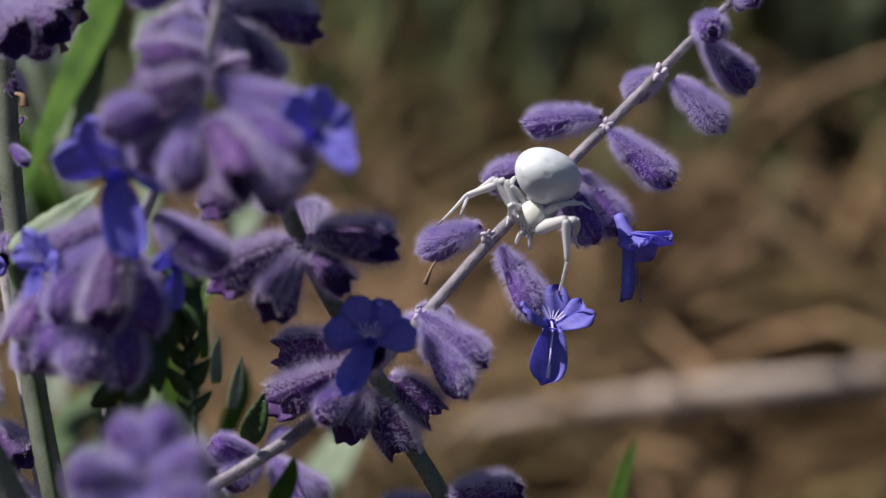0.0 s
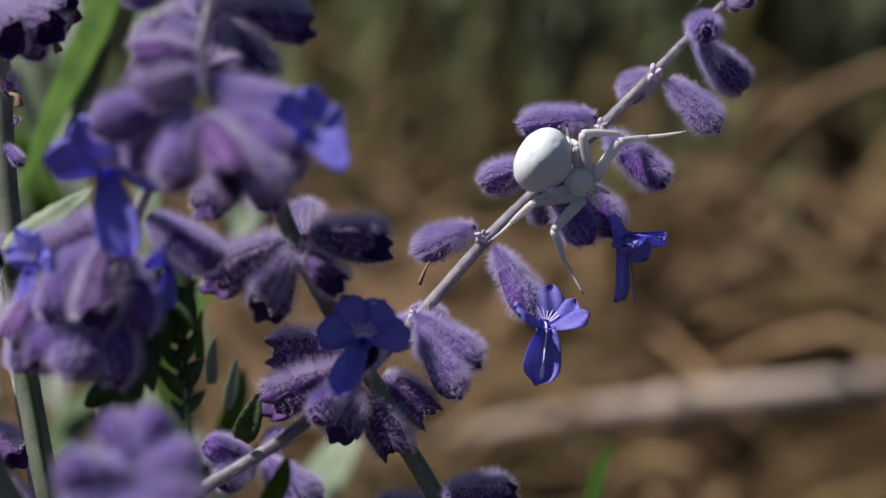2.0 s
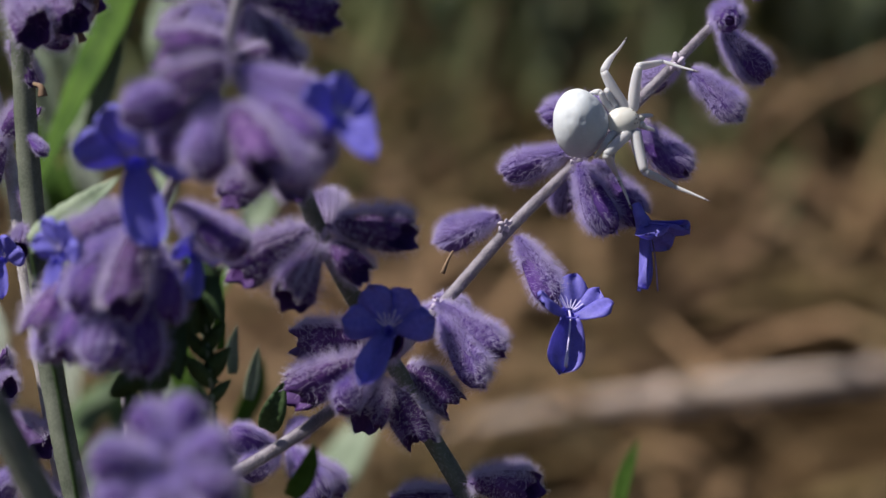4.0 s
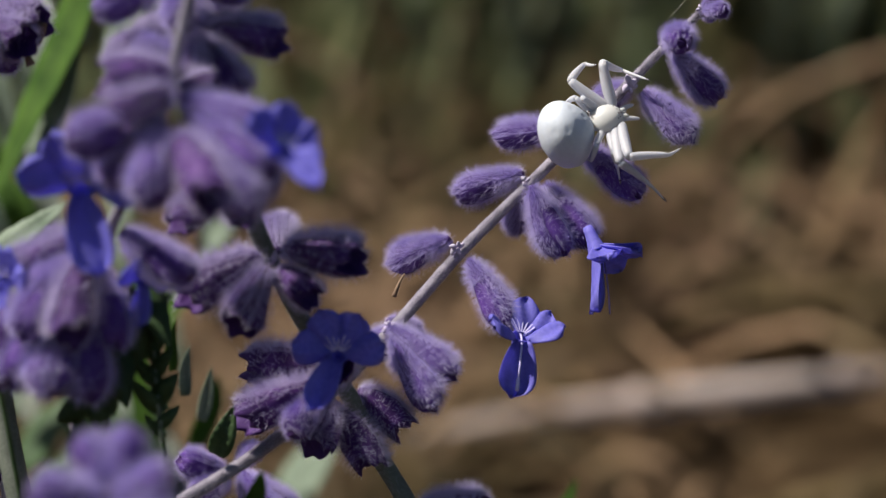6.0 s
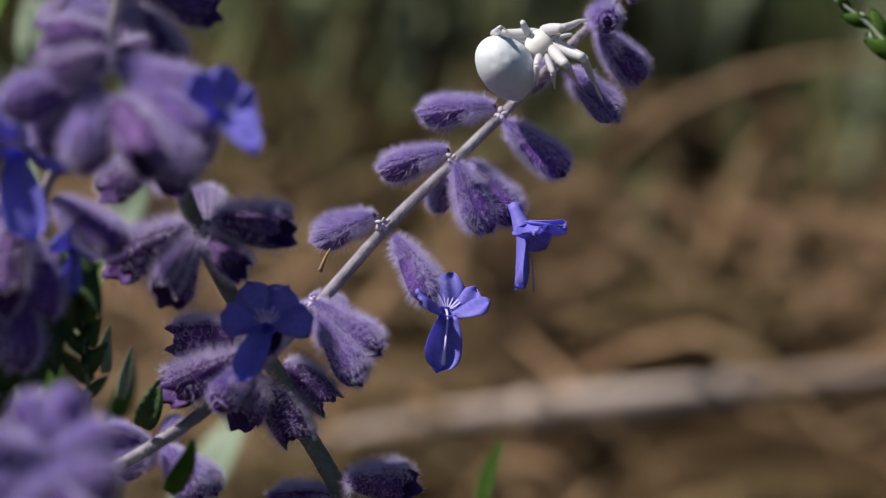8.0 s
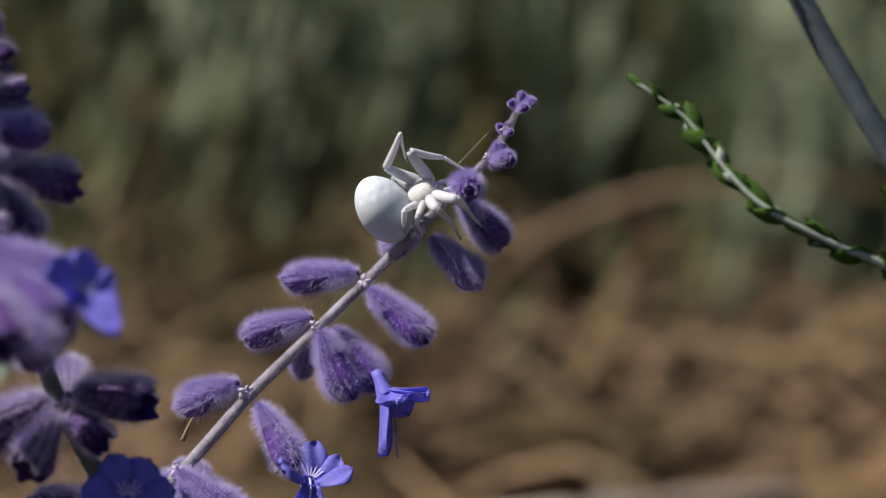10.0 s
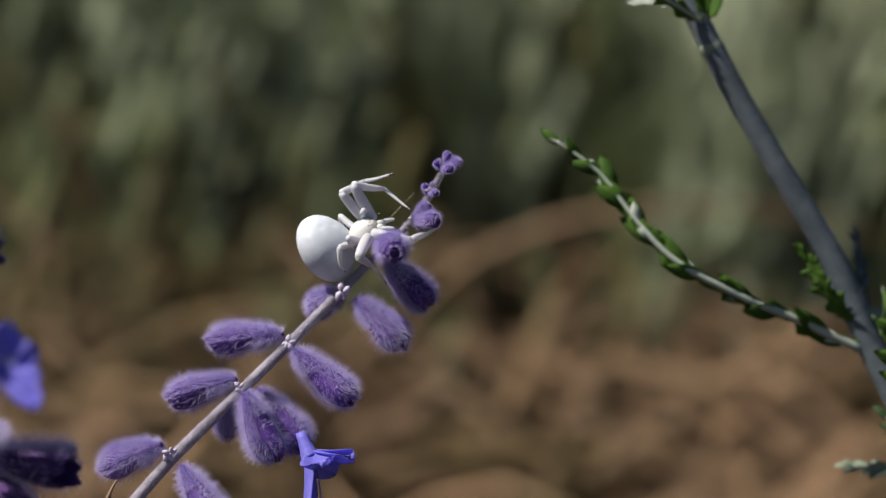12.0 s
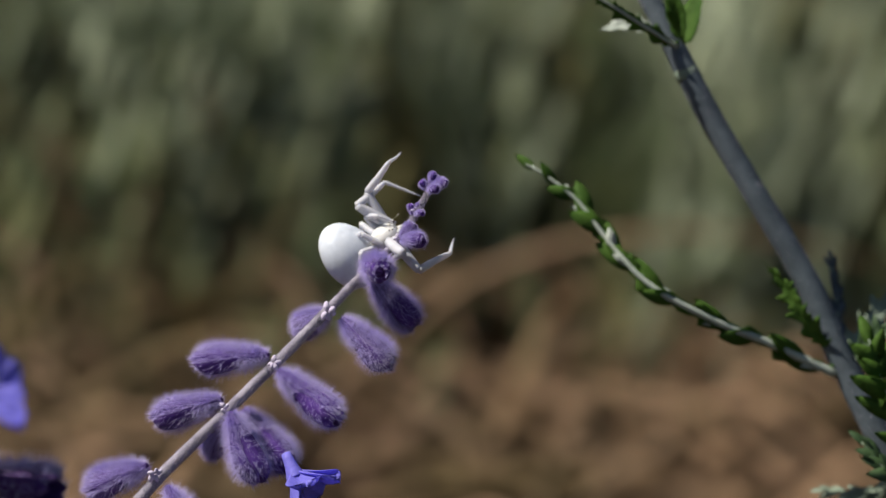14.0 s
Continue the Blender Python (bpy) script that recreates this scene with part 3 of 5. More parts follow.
def build_thicket():
    """Upright sage stems with narrow leaves, low at the front edge and taller behind, with dry stems among them."""
    rng = np.random.RandomState(11)
    clumps = []
    for k in range(1100):
        x = rng.normal(0.2, 0.42)
        edge = growth_edge(x)
        y = edge + rng.uniform(0.0, 0.14) + (0.2 * rng.rand() if k % 2 else 1.0 * rng.rand() ** 1.3)
        if math.hypot(x - 0.18, (y - 1.10) * 0.8) < 0.05:
            continue
        clumps.append((x, y, rng.uniform(0.03, 0.07) + min(0.26, 0.85 * (y - edge)) * rng.uniform(0.5, 1.0), rng.normal(0, 0.10)))
    far = np.random.RandomState(19)
    outer = []
    while len(outer) < 560:
        x, y = far.normal(0.2, 1.1), 1.15 + abs(far.normal(0, 1.2))
        if y > growth_edge(x) + 0.1 and far.rand() < 0.6 + noise.noise(Vector((x, y, 8.0))):
            outer.append((x, y, far.uniform(0.1, 0.32), far.normal(0, 0.12)))
    stems, leaves, thin, wide = [], [], [], []
    dry, dry_wide = [], []
    s = np.linspace(0, 1, 6)
    q = np.linspace(0, 1, 4)[:, None]
    for k in range(7400):
        cx, cy, tall, tilt = clumps[k % len(clumps)] if k < 4500 else outer[k % len(outer)]
        x, y = cx + rng.normal(0, 0.02), cy + rng.normal(0, 0.025)
        h = tall * rng.uniform(0.5, 1.0)
        lean = rng.normal(tilt, 0.14), rng.normal(0, 0.15)
        path = np.stack([x + lean[0] * h * s * s, y + lean[1] * h * s * s, h * s], 1)
        if rng.rand() < 0.30 + 0.4 * math.exp(-((cy - growth_edge(cx)) / 0.1) ** 2) - 0.8 * noise.noise(Vector((x * 7, y * 4, 3.0))) - (0.2 if x > 0.12 else 0.0):
            dry.append(path * np.array((1, 1, 1.05)))
            dry_wide.append(rng.uniform(0.0014, 0.0034))
            for j in range(rng.randint(2, 5)):
                u = rng.randint(1, 5)
                a, l = rng.uniform(0, 6.28), rng.uniform(0.03, 0.09)
                t = s[:, None]
                dry.append(path[u] + t * l * np.array([0.7 * math.cos(a), 0.7 * math.sin(a), 0.8]) - t * t * np.array([0, 0, l * rng.uniform(0.2, 0.9)]))
                dry_wide.append(rng.uniform(0.001, 0.0026))
            continue
        stems.append(path)
        thin.append(rng.uniform(0.0016, 0.0036))
        for j in range(rng.randint(8, 15)):
            u = rng.uniform(0.2, 1) * 5
            i = min(4, int(u))
            p = path[i] + (path[i + 1] - path[i]) * (u - i)
            a, l = rng.uniform(0, 6.28), rng.uniform(0.025, 0.065)
            leaves.append(p + q * l * np.array([0.25 * math.cos(a), 0.25 * math.sin(a), 1.0]) - q * q * np.array([0, 0, 0.25 * l]))
            wide.append(rng.uniform(0.0018, 0.004))
    v, f = joined([blades(np.array(stems), thin, (0, -1, 0)), blades(np.array(leaves), wide, (0, -0.3, 0.95))])
    ob = new("sage_thicket", mesh_of("sage_thicket", v, f, SAGE, False))
    tagged(ob, "grey-green sage stems growing behind the flowers", "plants", kind="stuff")
    v, f = blades(np.array(dry), dry_wide, (0, -1, 0.2))
    ob = new("dry_stems", mesh_of("dry_stems", v, f.tolist(), STRAW, False))
    tagged(ob, "dry brown upright stems among the sage", "grass", kind="stuff")


def build_silver_sage():
    """Paler, taller stems standing in patches of the growth."""
    rng = np.random.RandomState(31)
    stems, leaves, thin, wide = [], [], [], []
    s = np.linspace(0, 1, 6)
    q = np.linspace(0, 1, 4)[:, None]
    patches = ((-0.06, 1.19, 0.022), (-0.02, 1.22, 0.018), (0.03, 1.17, 0.016), (0.065, 1.22, 0.018), (0.295, 1.20, 0.016), (0.17, 1.21, 0.018), (0.14, 1.32, 0.02), (-0.2, 1.2, 0.04), (0.095, 1.18, 0.016), (0.12, 1.22, 0.018), (0.30, 1.10, 0.02))
    for k in range(780):
        px, py, spread = patches[k % len(patches)]
        x, y, h = px + rng.normal(0, spread), py + rng.normal(0, 0.03), rng.uniform(0.08, 0.22)
        path = np.stack([x + rng.normal(0, 0.12) * h * s * s, y + rng.normal(0, 0.12) * h * s * s, h * s], 1)
        stems.append(path)
        thin.append(rng.uniform(0.0015, 0.003))
        for j in range(12):
            u = rng.uniform(0.15, 1) * 5
            i = min(4, int(u))
            a, l = rng.uniform(0, 6.28), rng.uniform(0.02, 0.05)
            leaves.append(path[i] + (path[i + 1] - path[i]) * (u - i) + q * l * np.array([0.3 * math.cos(a), 0.3 * math.sin(a), 1.0]))
            wide.append(rng.uniform(0.0018, 0.0038))
    v, f = joined([blades(np.array(stems), thin, (0, -1, 0)), blades(np.array(leaves), wide, (0, -0.3, 0.95))])
    ob = new("silver_sage", mesh_of("silver_sage", v, f, SILVER, False))
    tagged(ob, "pale silvery sage stems standing in patches", "plants", kind="stuff")


def pale_stalk(points, width, label="bleached flat dry stalk lying on the grass", mat=PALESTALK):
    """A dry stalk through points, with a paler sheath round its middle and two swollen joints."""
    c = spline(points, 8)
    n = len(c)
    ob = thing("dry_stalk", points[0], label, "stalk", "dry stalks")
    local = c - np.array(points[0])
    radii = np.interp(np.linspace(0, 1, n), (0, .15, .4, .9, 1), (.2, .45, 1, .9, .5)) * width
    part("stem", mesh_of("stem", *tube_data(local, radii, 10, 0.05), mat), ob)
    i, j = int(n * 0.48), int(n * 0.8)
    part("sheath", mesh_of("sheath", *tube_data(local[i:j], radii[i:j] * np.linspace(1.22, 1.06, j - i), 10, 0.04), SHEATH if mat == PALESTALK else mat), ob, None, "paler papery leaf sheath")
    for k in (i, j - 1):
        joint = spline(local[k - 1:k + 2], 3)[1:6]
        part("joint", mesh_of("joint", *tube_data(joint, radii[k] * np.array((1.05, 1.3, 1.4, 1.3, 1.05)), 10), mat), ob)
    return ob


build_ground()
build_litter()
build_thicket()
build_silver_sage()
pale_stalk([(-0.011, 0.821, 0.040), (0.022, 0.815, 0.050), (0.062, 0.817, 0.055), (0.115, 0.829, 0.055), (0.169, 0.850, 0.050), (0.255, 0.903, 0.030)], 0.0052)
pale_stalk([(0.011, 0.960, 0.010), (0.043, 0.974, 0.030), (0.089, 0.980, 0.035), (0.150, 0.974, 0.030), (0.231, 1.012, 0.020)], 0.0042, "tan dry stalk lying on the litter", STRAW)
pale_stalk([(0.089, 0.965, 0.010), (0.123, 0.949, 0.030), (0.158, 0.950, 0.035), (0.201, 0.963, 0.030), (0.253, 0.993, 0.010)], 0.0045, "tan dry stalk lying on the litter", STRAW)
pale_stalk([(0.118, 0.813, 0.010), (0.139, 0.790, 0.030), (0.172, 0.798, 0.030), (0.211, 0.812, 0.020)], 0.0050, "tan dry stalk lying on the litter", STRAW)
pale_stalk([(0.085, 0.985, -0.01), (0.102, 0.99, 0.032), (0.117, 0.99, 0.068), (0.135, 0.99, 0.092), (0.158, 0.99, 0.112), (0.195, 0.99, 0.128), (0.236, 0.99, 0.134), (0.29, 0.995, 0.130), (0.36, 1.0, 0.110)], 0.0021, "arched dry grass stalk over the litter", STRAW)

# ---- the sprigs ----
main_sprig = sprig("sage_sprig", "arching sage sprig with woolly violet calyces on which the spider climbs", [(34.3, 32.3, 268, 0.24), (32.8, 29.5, 268, 0.3), (30.9, 26.6, 269, 0.36), (27.1, 22.9, 269, 0.44), (23.1, 18.8, 269, 0.5), (18.1, 13.7, 269, 0.55), (11, 6.7, 269, 0.58), (5.2, 1, 269, 0.62), (-1.6, -6.7, 269, 0.66), (-8, -13.3, 267, 0.7), (-13.2, -17.7, 262.5, 0.68), (-18.3, -21.2, 259, 0.66), (-23.4, -24.2, 257, 0.68)], STALK,
    [(27.6, 24.2, 267, 28.6, 22.7, 262, 0.9),
    (28.2, 22.5, 270, 33, 17.3, 273, 1),
    (23.1, 18.8, 270, 20.8, 17, 274, 1),
    (24.7, 18.1, 268, 29.6, 12.7, 266, 1),
    (16.9, 14.2, 269, 9.2, 13.5, 273, 1),
    (17.9, 12.5, 268, 23.9, 6.7, 266, 1),
    (11.9, 9.4, 269, 4.8, 7.3, 273, 0.95),
    (12.8, 8.1, 268, 15.4, 0.6, 267, 1.1),
    (14.3, 8.3, 271, 19, 1.9, 269, 1.1),
    (11.9, 6.5, 272, 11.2, 3.5, 277, 0.8),
    (4, 2.4, 269, -2.2, -0.3, 273, 1.05),
    (6.1, 0.1, 268, 10.3, -6.5, 263.5, 1.02)]
    + [(-2.5, -6.9, 268, 4.4, -11.9, 264, 1),
    (-2, -8.3, 267, 2.2, -15.1, 262, 1.1),
    (-3, -7.2, 270, -4.2, -10.4, 274, 0.9),
    (-2.7, -6.3, 271, 0.4, -8.2, 273, 0.8)]
    + [(31, 26.8, 268, 32.5, 28.1, 267, 0.492),
    (31.1, 26.5, 267, 33, 26.2, 264, 0.508),
    (30.9, 26.8, 269, 32.6, 26.2, 271, 0.41),
    (34.1, 32.1, 268, 36, 32.9, 267, 0.344),
    (33.9, 31.9, 267, 34.8, 31.9, 265, 0.295),
    (33.9, 32, 268, 33.2, 33, 268, 0.246),
    (34.3, 32.4, 268, 34.7, 34, 268, 0.246),
    (34.3, 32.3, 269, 35.5, 33.5, 269, 0.279),
    (32.5, 29.3, 267, 33.1, 29.3, 265, 0.205),
    (32.3, 29.3, 268, 32.1, 30.5, 268, 0.205),
    (32.7, 29.7, 268, 33.2, 30.6, 268, 0.18)]
    + [(-19.4, -22.5, 266, -24.3, -20.5, 264, 0.9),
    (-19.5, -22.7, 266, -22.3, -24.5, 262, 0.9),
    (-18, -22.3, 268, -15, -27.5, 264, 1),
    (-18.4, -22.7, 269, -12.7, -27.1, 268, 1),
    (-18.4, -21.8, 269, -17.1, -20.1, 272, 0.8)],
    [(11.3, -7.9, 262, 0.28, 0.82, 0.48, 0.0, 0.5, -0.86, 0.96, -58, 6, 28, 1.12, 1), (19.6, 1.2, 266.5, 0.36, -0.88, 0.22, 0.9, 0.42, 0.1, 1.04, 62, 0, 26, 0.52, 0)],
    [(4.8, 1.5, 268, 1, 5), (12, 8.5, 268, 0.9, 5), (17.3, 13.3, 268, 1, 6), (23.1, 18.7, 267.5, 1.1, 8), (27.1, 23.1, 268, 0.9, 6), (30.8, 26.7, 268, 0.7, 7), (32.7, 29.7, 268, 0.7, 8), (34.2, 32.4, 268, 0.7, 9), (-2.4, -6.9, 268, 0.9, 5)], 16000, (0, 1), 1.0)
second_sprig = sprig("sage_sprig", "upright sage sprig with a blue flower facing out", [(-23.7, 41, 234, 0.7), (-23, 35.5, 236, 0.75), (-22.5, 31.4, 237.5, 0.8), (-21, 22.4, 240, 0.85), (-18.8, 14, 244, 0.9), (-16.2, 5.9, 249, 0.9), (-14.1, 0.2, 253, 0.9), (-11.1, -6, 258, 0.9), (-6.1, -14.7, 262, 0.92), (-3.7, -19.8, 263, 0.95), (0.1, -26.4, 264, 0.98), (2.6, -32.8, 264, 1)], GREENSTALK,
    [(-8.5, -10.7, 262, -17.8, -10.4, 262, 1.0925),
    (-8.7, -12.6, 261, -18.1, -15.8, 257, 1.15),
    (-10.2, -13.5, 260, -11.9, -17.3, 256, 0.9775),
    (-7.9, -14.7, 262, -9.6, -19.4, 258, 0.9775),
    (-7.1, -15.3, 262, -4.5, -21.9, 262, 1.0925),
    (-5.6, -13.4, 263, -0.1, -17.6, 264, 1.0925),
    (-7.8, -11.8, 259, -7.4, -9.9, 251.5, 0.95),
    (-15, 0.7, 252, -23.1, -3.7, 248, 1.15),
    (-14.5, -0.6, 251, -17.2, -6.9, 247, 1.0925),
    (-13.4, 1.2, 256, -13.9, 3.7, 262, 0.9775),
    (-12.6, 1.5, 252, -4.5, -0.2, 248, 1.15),
    (-13.1, -0.6, 252, -9.6, -4.1, 249, 1.0925)]
    + [(0.9, -25.4, 262, 8.2, -25.7, 258, 1.05),
    (0.1, -27.5, 265, -6.9, -28.4, 268, 1),
    (-0.6, -28, 263, -3.5, -31.9, 258, 1),
    (-17.4, 7.8, 246, -23.1, 3.6, 242, 0.95),
    (-16.5, 6.7, 246, -16.5, 4.3, 240, 0.9),
    (-17.4, 7.8, 247, -14.8, 6.2, 250, 0.9)]
    + [(-19.2, 22.3, 241, -11.6, 21.3, 240, 1),
    (-20, 21.2, 239, -16, 14.8, 235, 1),
    (-21.7, 22.1, 240, -29, 19.2, 240, 1),
    (-20.5, 21.7, 238, -20.3, 15.9, 232, 0.95),
    (-20.2, 23.1, 243, -17.6, 24.8, 250, 0.9),
    (-22, 22.8, 242, -26.3, 21.9, 248, 0.85),
    (-22.1, 26.7, 238, -14.9, 25.9, 238, 1),
    (-22, 26.3, 236, -20.1, 22, 231, 1),
    (-23, 26.4, 237, -29.2, 23.7, 236, 1),
    (-22.7, 27.1, 239, -26.2, 29.6, 243, 0.9),
    (-21.5, 27.7, 240, -17.1, 30.3, 244, 0.9)]
    + [(-22.5, 33.5, 237, -17.7, 32.8, 236, 1),
    (-22.6, 33.2, 237, -27, 32.5, 238, 1),
    (-22.6, 33.9, 237, -19.9, 37.2, 240, 0.95),
    (-22.6, 33.4, 236, -20.9, 29.8, 231, 0.9),
    (-22.8, 33.9, 238, -26.6, 36.9, 242, 0.9)],
    [(-7.3, -9.2, 250, 0.05, 0.02, 1, 0.05, 1, 0.1, 0.98, 20, -26, 10, 0.85, 0)], [(-14, 0.2, 252, 1, 5), (-7.9, -12.3, 261, 1, 5), (-20.9, 22.3, 240, 1, 5)], 5000, (), 0.12)
front_sprig = sprig("sage_sprig", "nearer sage sprig with crowded violet calyces and blue flowers", [(-19.12, 23.86, 220.92, 0.56), (-22.14, 12.93, 224.65, 0.54), (-25.89, 6.79, 231.97, 0.54), (-29.17, 1.8, 239.76, 0.59), (-31.75, -4.31, 243.9, 0.62), (-33.45, -14.6, 250.63, 0.62), (-32.75, -26.41, 255.87, 0.72)], STALK,
    [(-20.67, 16.6, 223.16, -27.35, 16.76, 221.67, 1.1),
    (-20.68, 18.83, 225.4, -24.65, 19.42, 226.87, 0.98),
    (-20.92, 15.3, 222.42, -26.16, 12.85, 219.4, 1.1),
    (-21.98, 13.08, 223.16, -29.64, 10.85, 220.16, 1.15),
    (-21.61, 11.8, 221.67, -22.79, 5.78, 217.88, 1.15),
    (-20.54, 11.26, 220.92, -16.28, 4.8, 216.34, 1.16),
    (-19.2, 11.47, 221.67, -13.47, 4.68, 217.12, 1.22),
    (-18.94, 12.78, 222.42, -12.09, 7.66, 218.65, 1.22),
    (-20.08, 14.71, 223.92, -13.13, 11.13, 221.67, 1.15),
    (-17.82, 10.55, 223.16, -11.8, 6.73, 221.67, 1.05),
    (-22.68, 11.39, 224.65, -27.5, 7.67, 224.65, 1.1),
    (-21.31, 15.98, 228.34, -25.04, 15.07, 229.8, 1.08),
    (-20.77, 15.98, 228.34, -17.78, 16.58, 229.8, 1.08),
    (-20.23, 14.46, 228.34, -16.27, 13.22, 229.8, 1.08),
    (-21.67, 11.34, 227.6, -20.11, 6.75, 228.34, 1.08)]
    + [(-31.51, 2.22, 239.76, -38.05, -1.18, 237.66, 1.06),
    (-30.01, 0.84, 238.36, -35.22, -3.43, 235.54, 1.16),
    (-35.16, -2.12, 239.06, -40.45, -9.82, 236.95, 1.22),
    (-33.19, -3.73, 238.36, -37.58, -11.04, 235.54, 1.23),
    (-31.76, -3.2, 237.66, -34.15, -12.14, 234.12, 1.28),
    (-30.37, -2.13, 237.66, -30.57, -12.44, 234.84, 1.23),
    (-29.22, -0.52, 239.06, -27.86, -7.89, 236.95, 1.11),
    (-27.11, 2.99, 236.95, -20.92, -1.82, 236.95, 1.06),
    (-31.69, 0, 236.95, -36.46, -6.23, 233.41, 1.23),
    (-30.21, 2.22, 241.83, -37.05, 1.16, 244.58, 0.94),
    (-30.41, 0.54, 235.54, -31.67, -7.24, 231.24, 1.18),
    (-39.24, -6.45, 241.15, -39.77, -11.84, 241.15, 1.06)],
    [(-11.27, 9.92, 216.34, 0.3, 0.3, 0.88, 0.6, 0.8, 0, 0.82, 20, 72, 25, 0.8, 0), (-29.68, 6.96, 228.34, -0.1, -0.35, 0.9, 0.1, 0.9, 0.3, 1.2, 15, 20, 12, 1, 0), (-25.43, -1.6, 238.36, 0.5, -0.4, 0.6, 0.3, 1, 0.1, 0.66, 20, 0, 12, 1, 0), (-37.79, -1.5, 236.95, -0.6, -0.1, 0.6, 0, 1, 0.2, 0.74, 10, 0, 12, 1, 0)], [(-22.07, 12.62, 223.92, 1.1, 5), (-29.17, 1.8, 239.76, 1.06, 5)], 1500, (), 0.65)
left_sprig = sprig("sage_sprig", "thick grey-green sage stem with a violet whorl at its top", [(-46.9, 29.5, 262, 1.15), (-45.8, 20.1, 262, 1.2), (-45.1, 8.3, 262, 1.22), (-43.4, -7, 261, 1.25), (-42.2, -15.1, 260, 1.28), (-39.8, -26.2, 259, 1.3), (-36.9, -36.1, 259, 1.3)], GREENSTALK,
    [(-44.3, 24.4, 258, -37.9, 21.6, 252, 1.1),
    (-45.6, 25.2, 260, -40.5, 20.3, 256, 1),
    (-44, 25.6, 258, -36.8, 24, 254, 1.1),
    (-45.1, 24.2, 256, -42.4, 20.3, 250, 1.1),
    (-47, 20.9, 262, -44, 15.5, 262, 0.6),
    (-45.6, 11.3, 262, -43, 8.8, 260, 0.4),
    (-45.7, 1.2, 262, -44.9, -1.2, 258, 0.6)], [(-47.1, -2.1, 258, -0.3, -0.2, 0.9, 0, 1, 0.1, 0.6, 10, 0, 12, 1, 0)], (), 0)
side_sprig = sprig("sage_sprig", "thin sage sprig with a few violet calyces", [(-50, -14.8, 268, 0.5), (-48.4, -18.4, 268, 0.5), (-46.5, -25, 268, 0.55), (-45, -31.7, 268, 0.6)], STALK, [(-48.4, -17.7, 267, -49, -11.4, 266, 0.8),
    (-47.9, -18.9, 267, -43.5, -21.9, 263, 0.9),
    (-46.7, -24.4, 267, -42.8, -28.9, 264, 0.9),
    (-48.1, -19.3, 268, -51.5, -22.2, 270, 0.8),
    (-46.9, -24.4, 268, -50.2, -27.7, 270, 0.9),
    (-48.4, -14.7, 266, -47.1, -15.7, 262, 0.6)])
pale_sprig = sprig("sage_sprig", "pale downy sage stem beside the thick stem", [(-50.4, 16.5, 271, 0.7), (-48.6, 9, 270, 0.75), (-47.2, 2.5, 268, 0.8), (-46.2, -4.1, 267, 0.8), (-44.6, -14, 268, 0.85)], DOWNSTALK, [(-47.4, 5.6, 269, -45.2, 3, 266, 0.5), (-49, 11, 269, -45.6, 14.6, 268, 0.8), (-49, 10.6, 269, -50.6, 6, 266, 0.8)], (), [(-47.3, 4, 268, 0.8, 5)], 4000)
low_sprig = sprig("sage_sprig", "short sage sprig close by with violet calyces", [(-23.9, -16.17, 200.36, 0.42), (-23.81, -19.84, 199.43, 0.47), (-23.58, -25.05, 200.36, 0.52), (-23.14, -30.23, 202.21, 0.52)], STALK, [(-23.93, -18.39, 198.51, -29.29, -17.57, 196.65, 0.99),
    (-24.03, -19.01, 198.51, -28.68, -21.56, 195.72, 0.99),
    (-23.7, -17.54, 199.43, -25.95, -13.65, 202.21, 0.89),
    (-23.39, -17.33, 199.43, -21.69, -13.35, 201.29, 0.89),
    (-23.19, -17.97, 198.51, -18.4, -16.41, 197.58, 0.94),
    (-23.19, -18.81, 198.51, -18.21, -20.3, 195.72, 0.99),
    (-23.63, -19.24, 197.58, -25.37, -24.12, 192.92, 0.99),
    (-23.42, -19.24, 197.58, -21.38, -24.52, 193.85, 0.99)], (), (), 0, (), 1.0)
near_stem = thing("bare_sprig", at(-40, -40, 228), "thick grey-green bare sage stem", "stem")
near_stem.location.z = 0
add_stem(near_stem, [(-44.4, -10.7, 225, 1.3), (-41.5, -16.9, 226, 1.4), (-38, -24.7, 228, 1.5), (-35, -32.2, 230, 1.5)], GREENSTALK, 1500)


def leafy(name, label, rows_list, group="sage leaves", far=1.0):
    """Leaves of (rows, width, material, lobes, face); far: sets the whole shoot that much farther off."""
    rows_list = [([tuple(v * far for v in r) for r in rows], width * far, mat, lobes, face) for rows, width, mat, lobes, face in rows_list]
    x, y, d = rows_list[0][0][0]
    ob = thing(name, at(x, y, d), label, "leaf", group)
    for rows, width, mat, lobes, face in rows_list:
        me = cut_leaf_mesh(rows, width, mat, lobes, face, 0.25, spread=1.35) if lobes > 0 else leaf_mesh(rows, width, mat, -lobes, 0.3, face)
        part("leaf", me, ob, Matrix())
    add_stem(ob, [(x, y, d, 0.22), (x + 0.3, y - 2, d + 0.3, 0.22), (x + 0.8, y - 5, d + 1, 0.24)], DARKLEAF, 0, 8)
    return ob


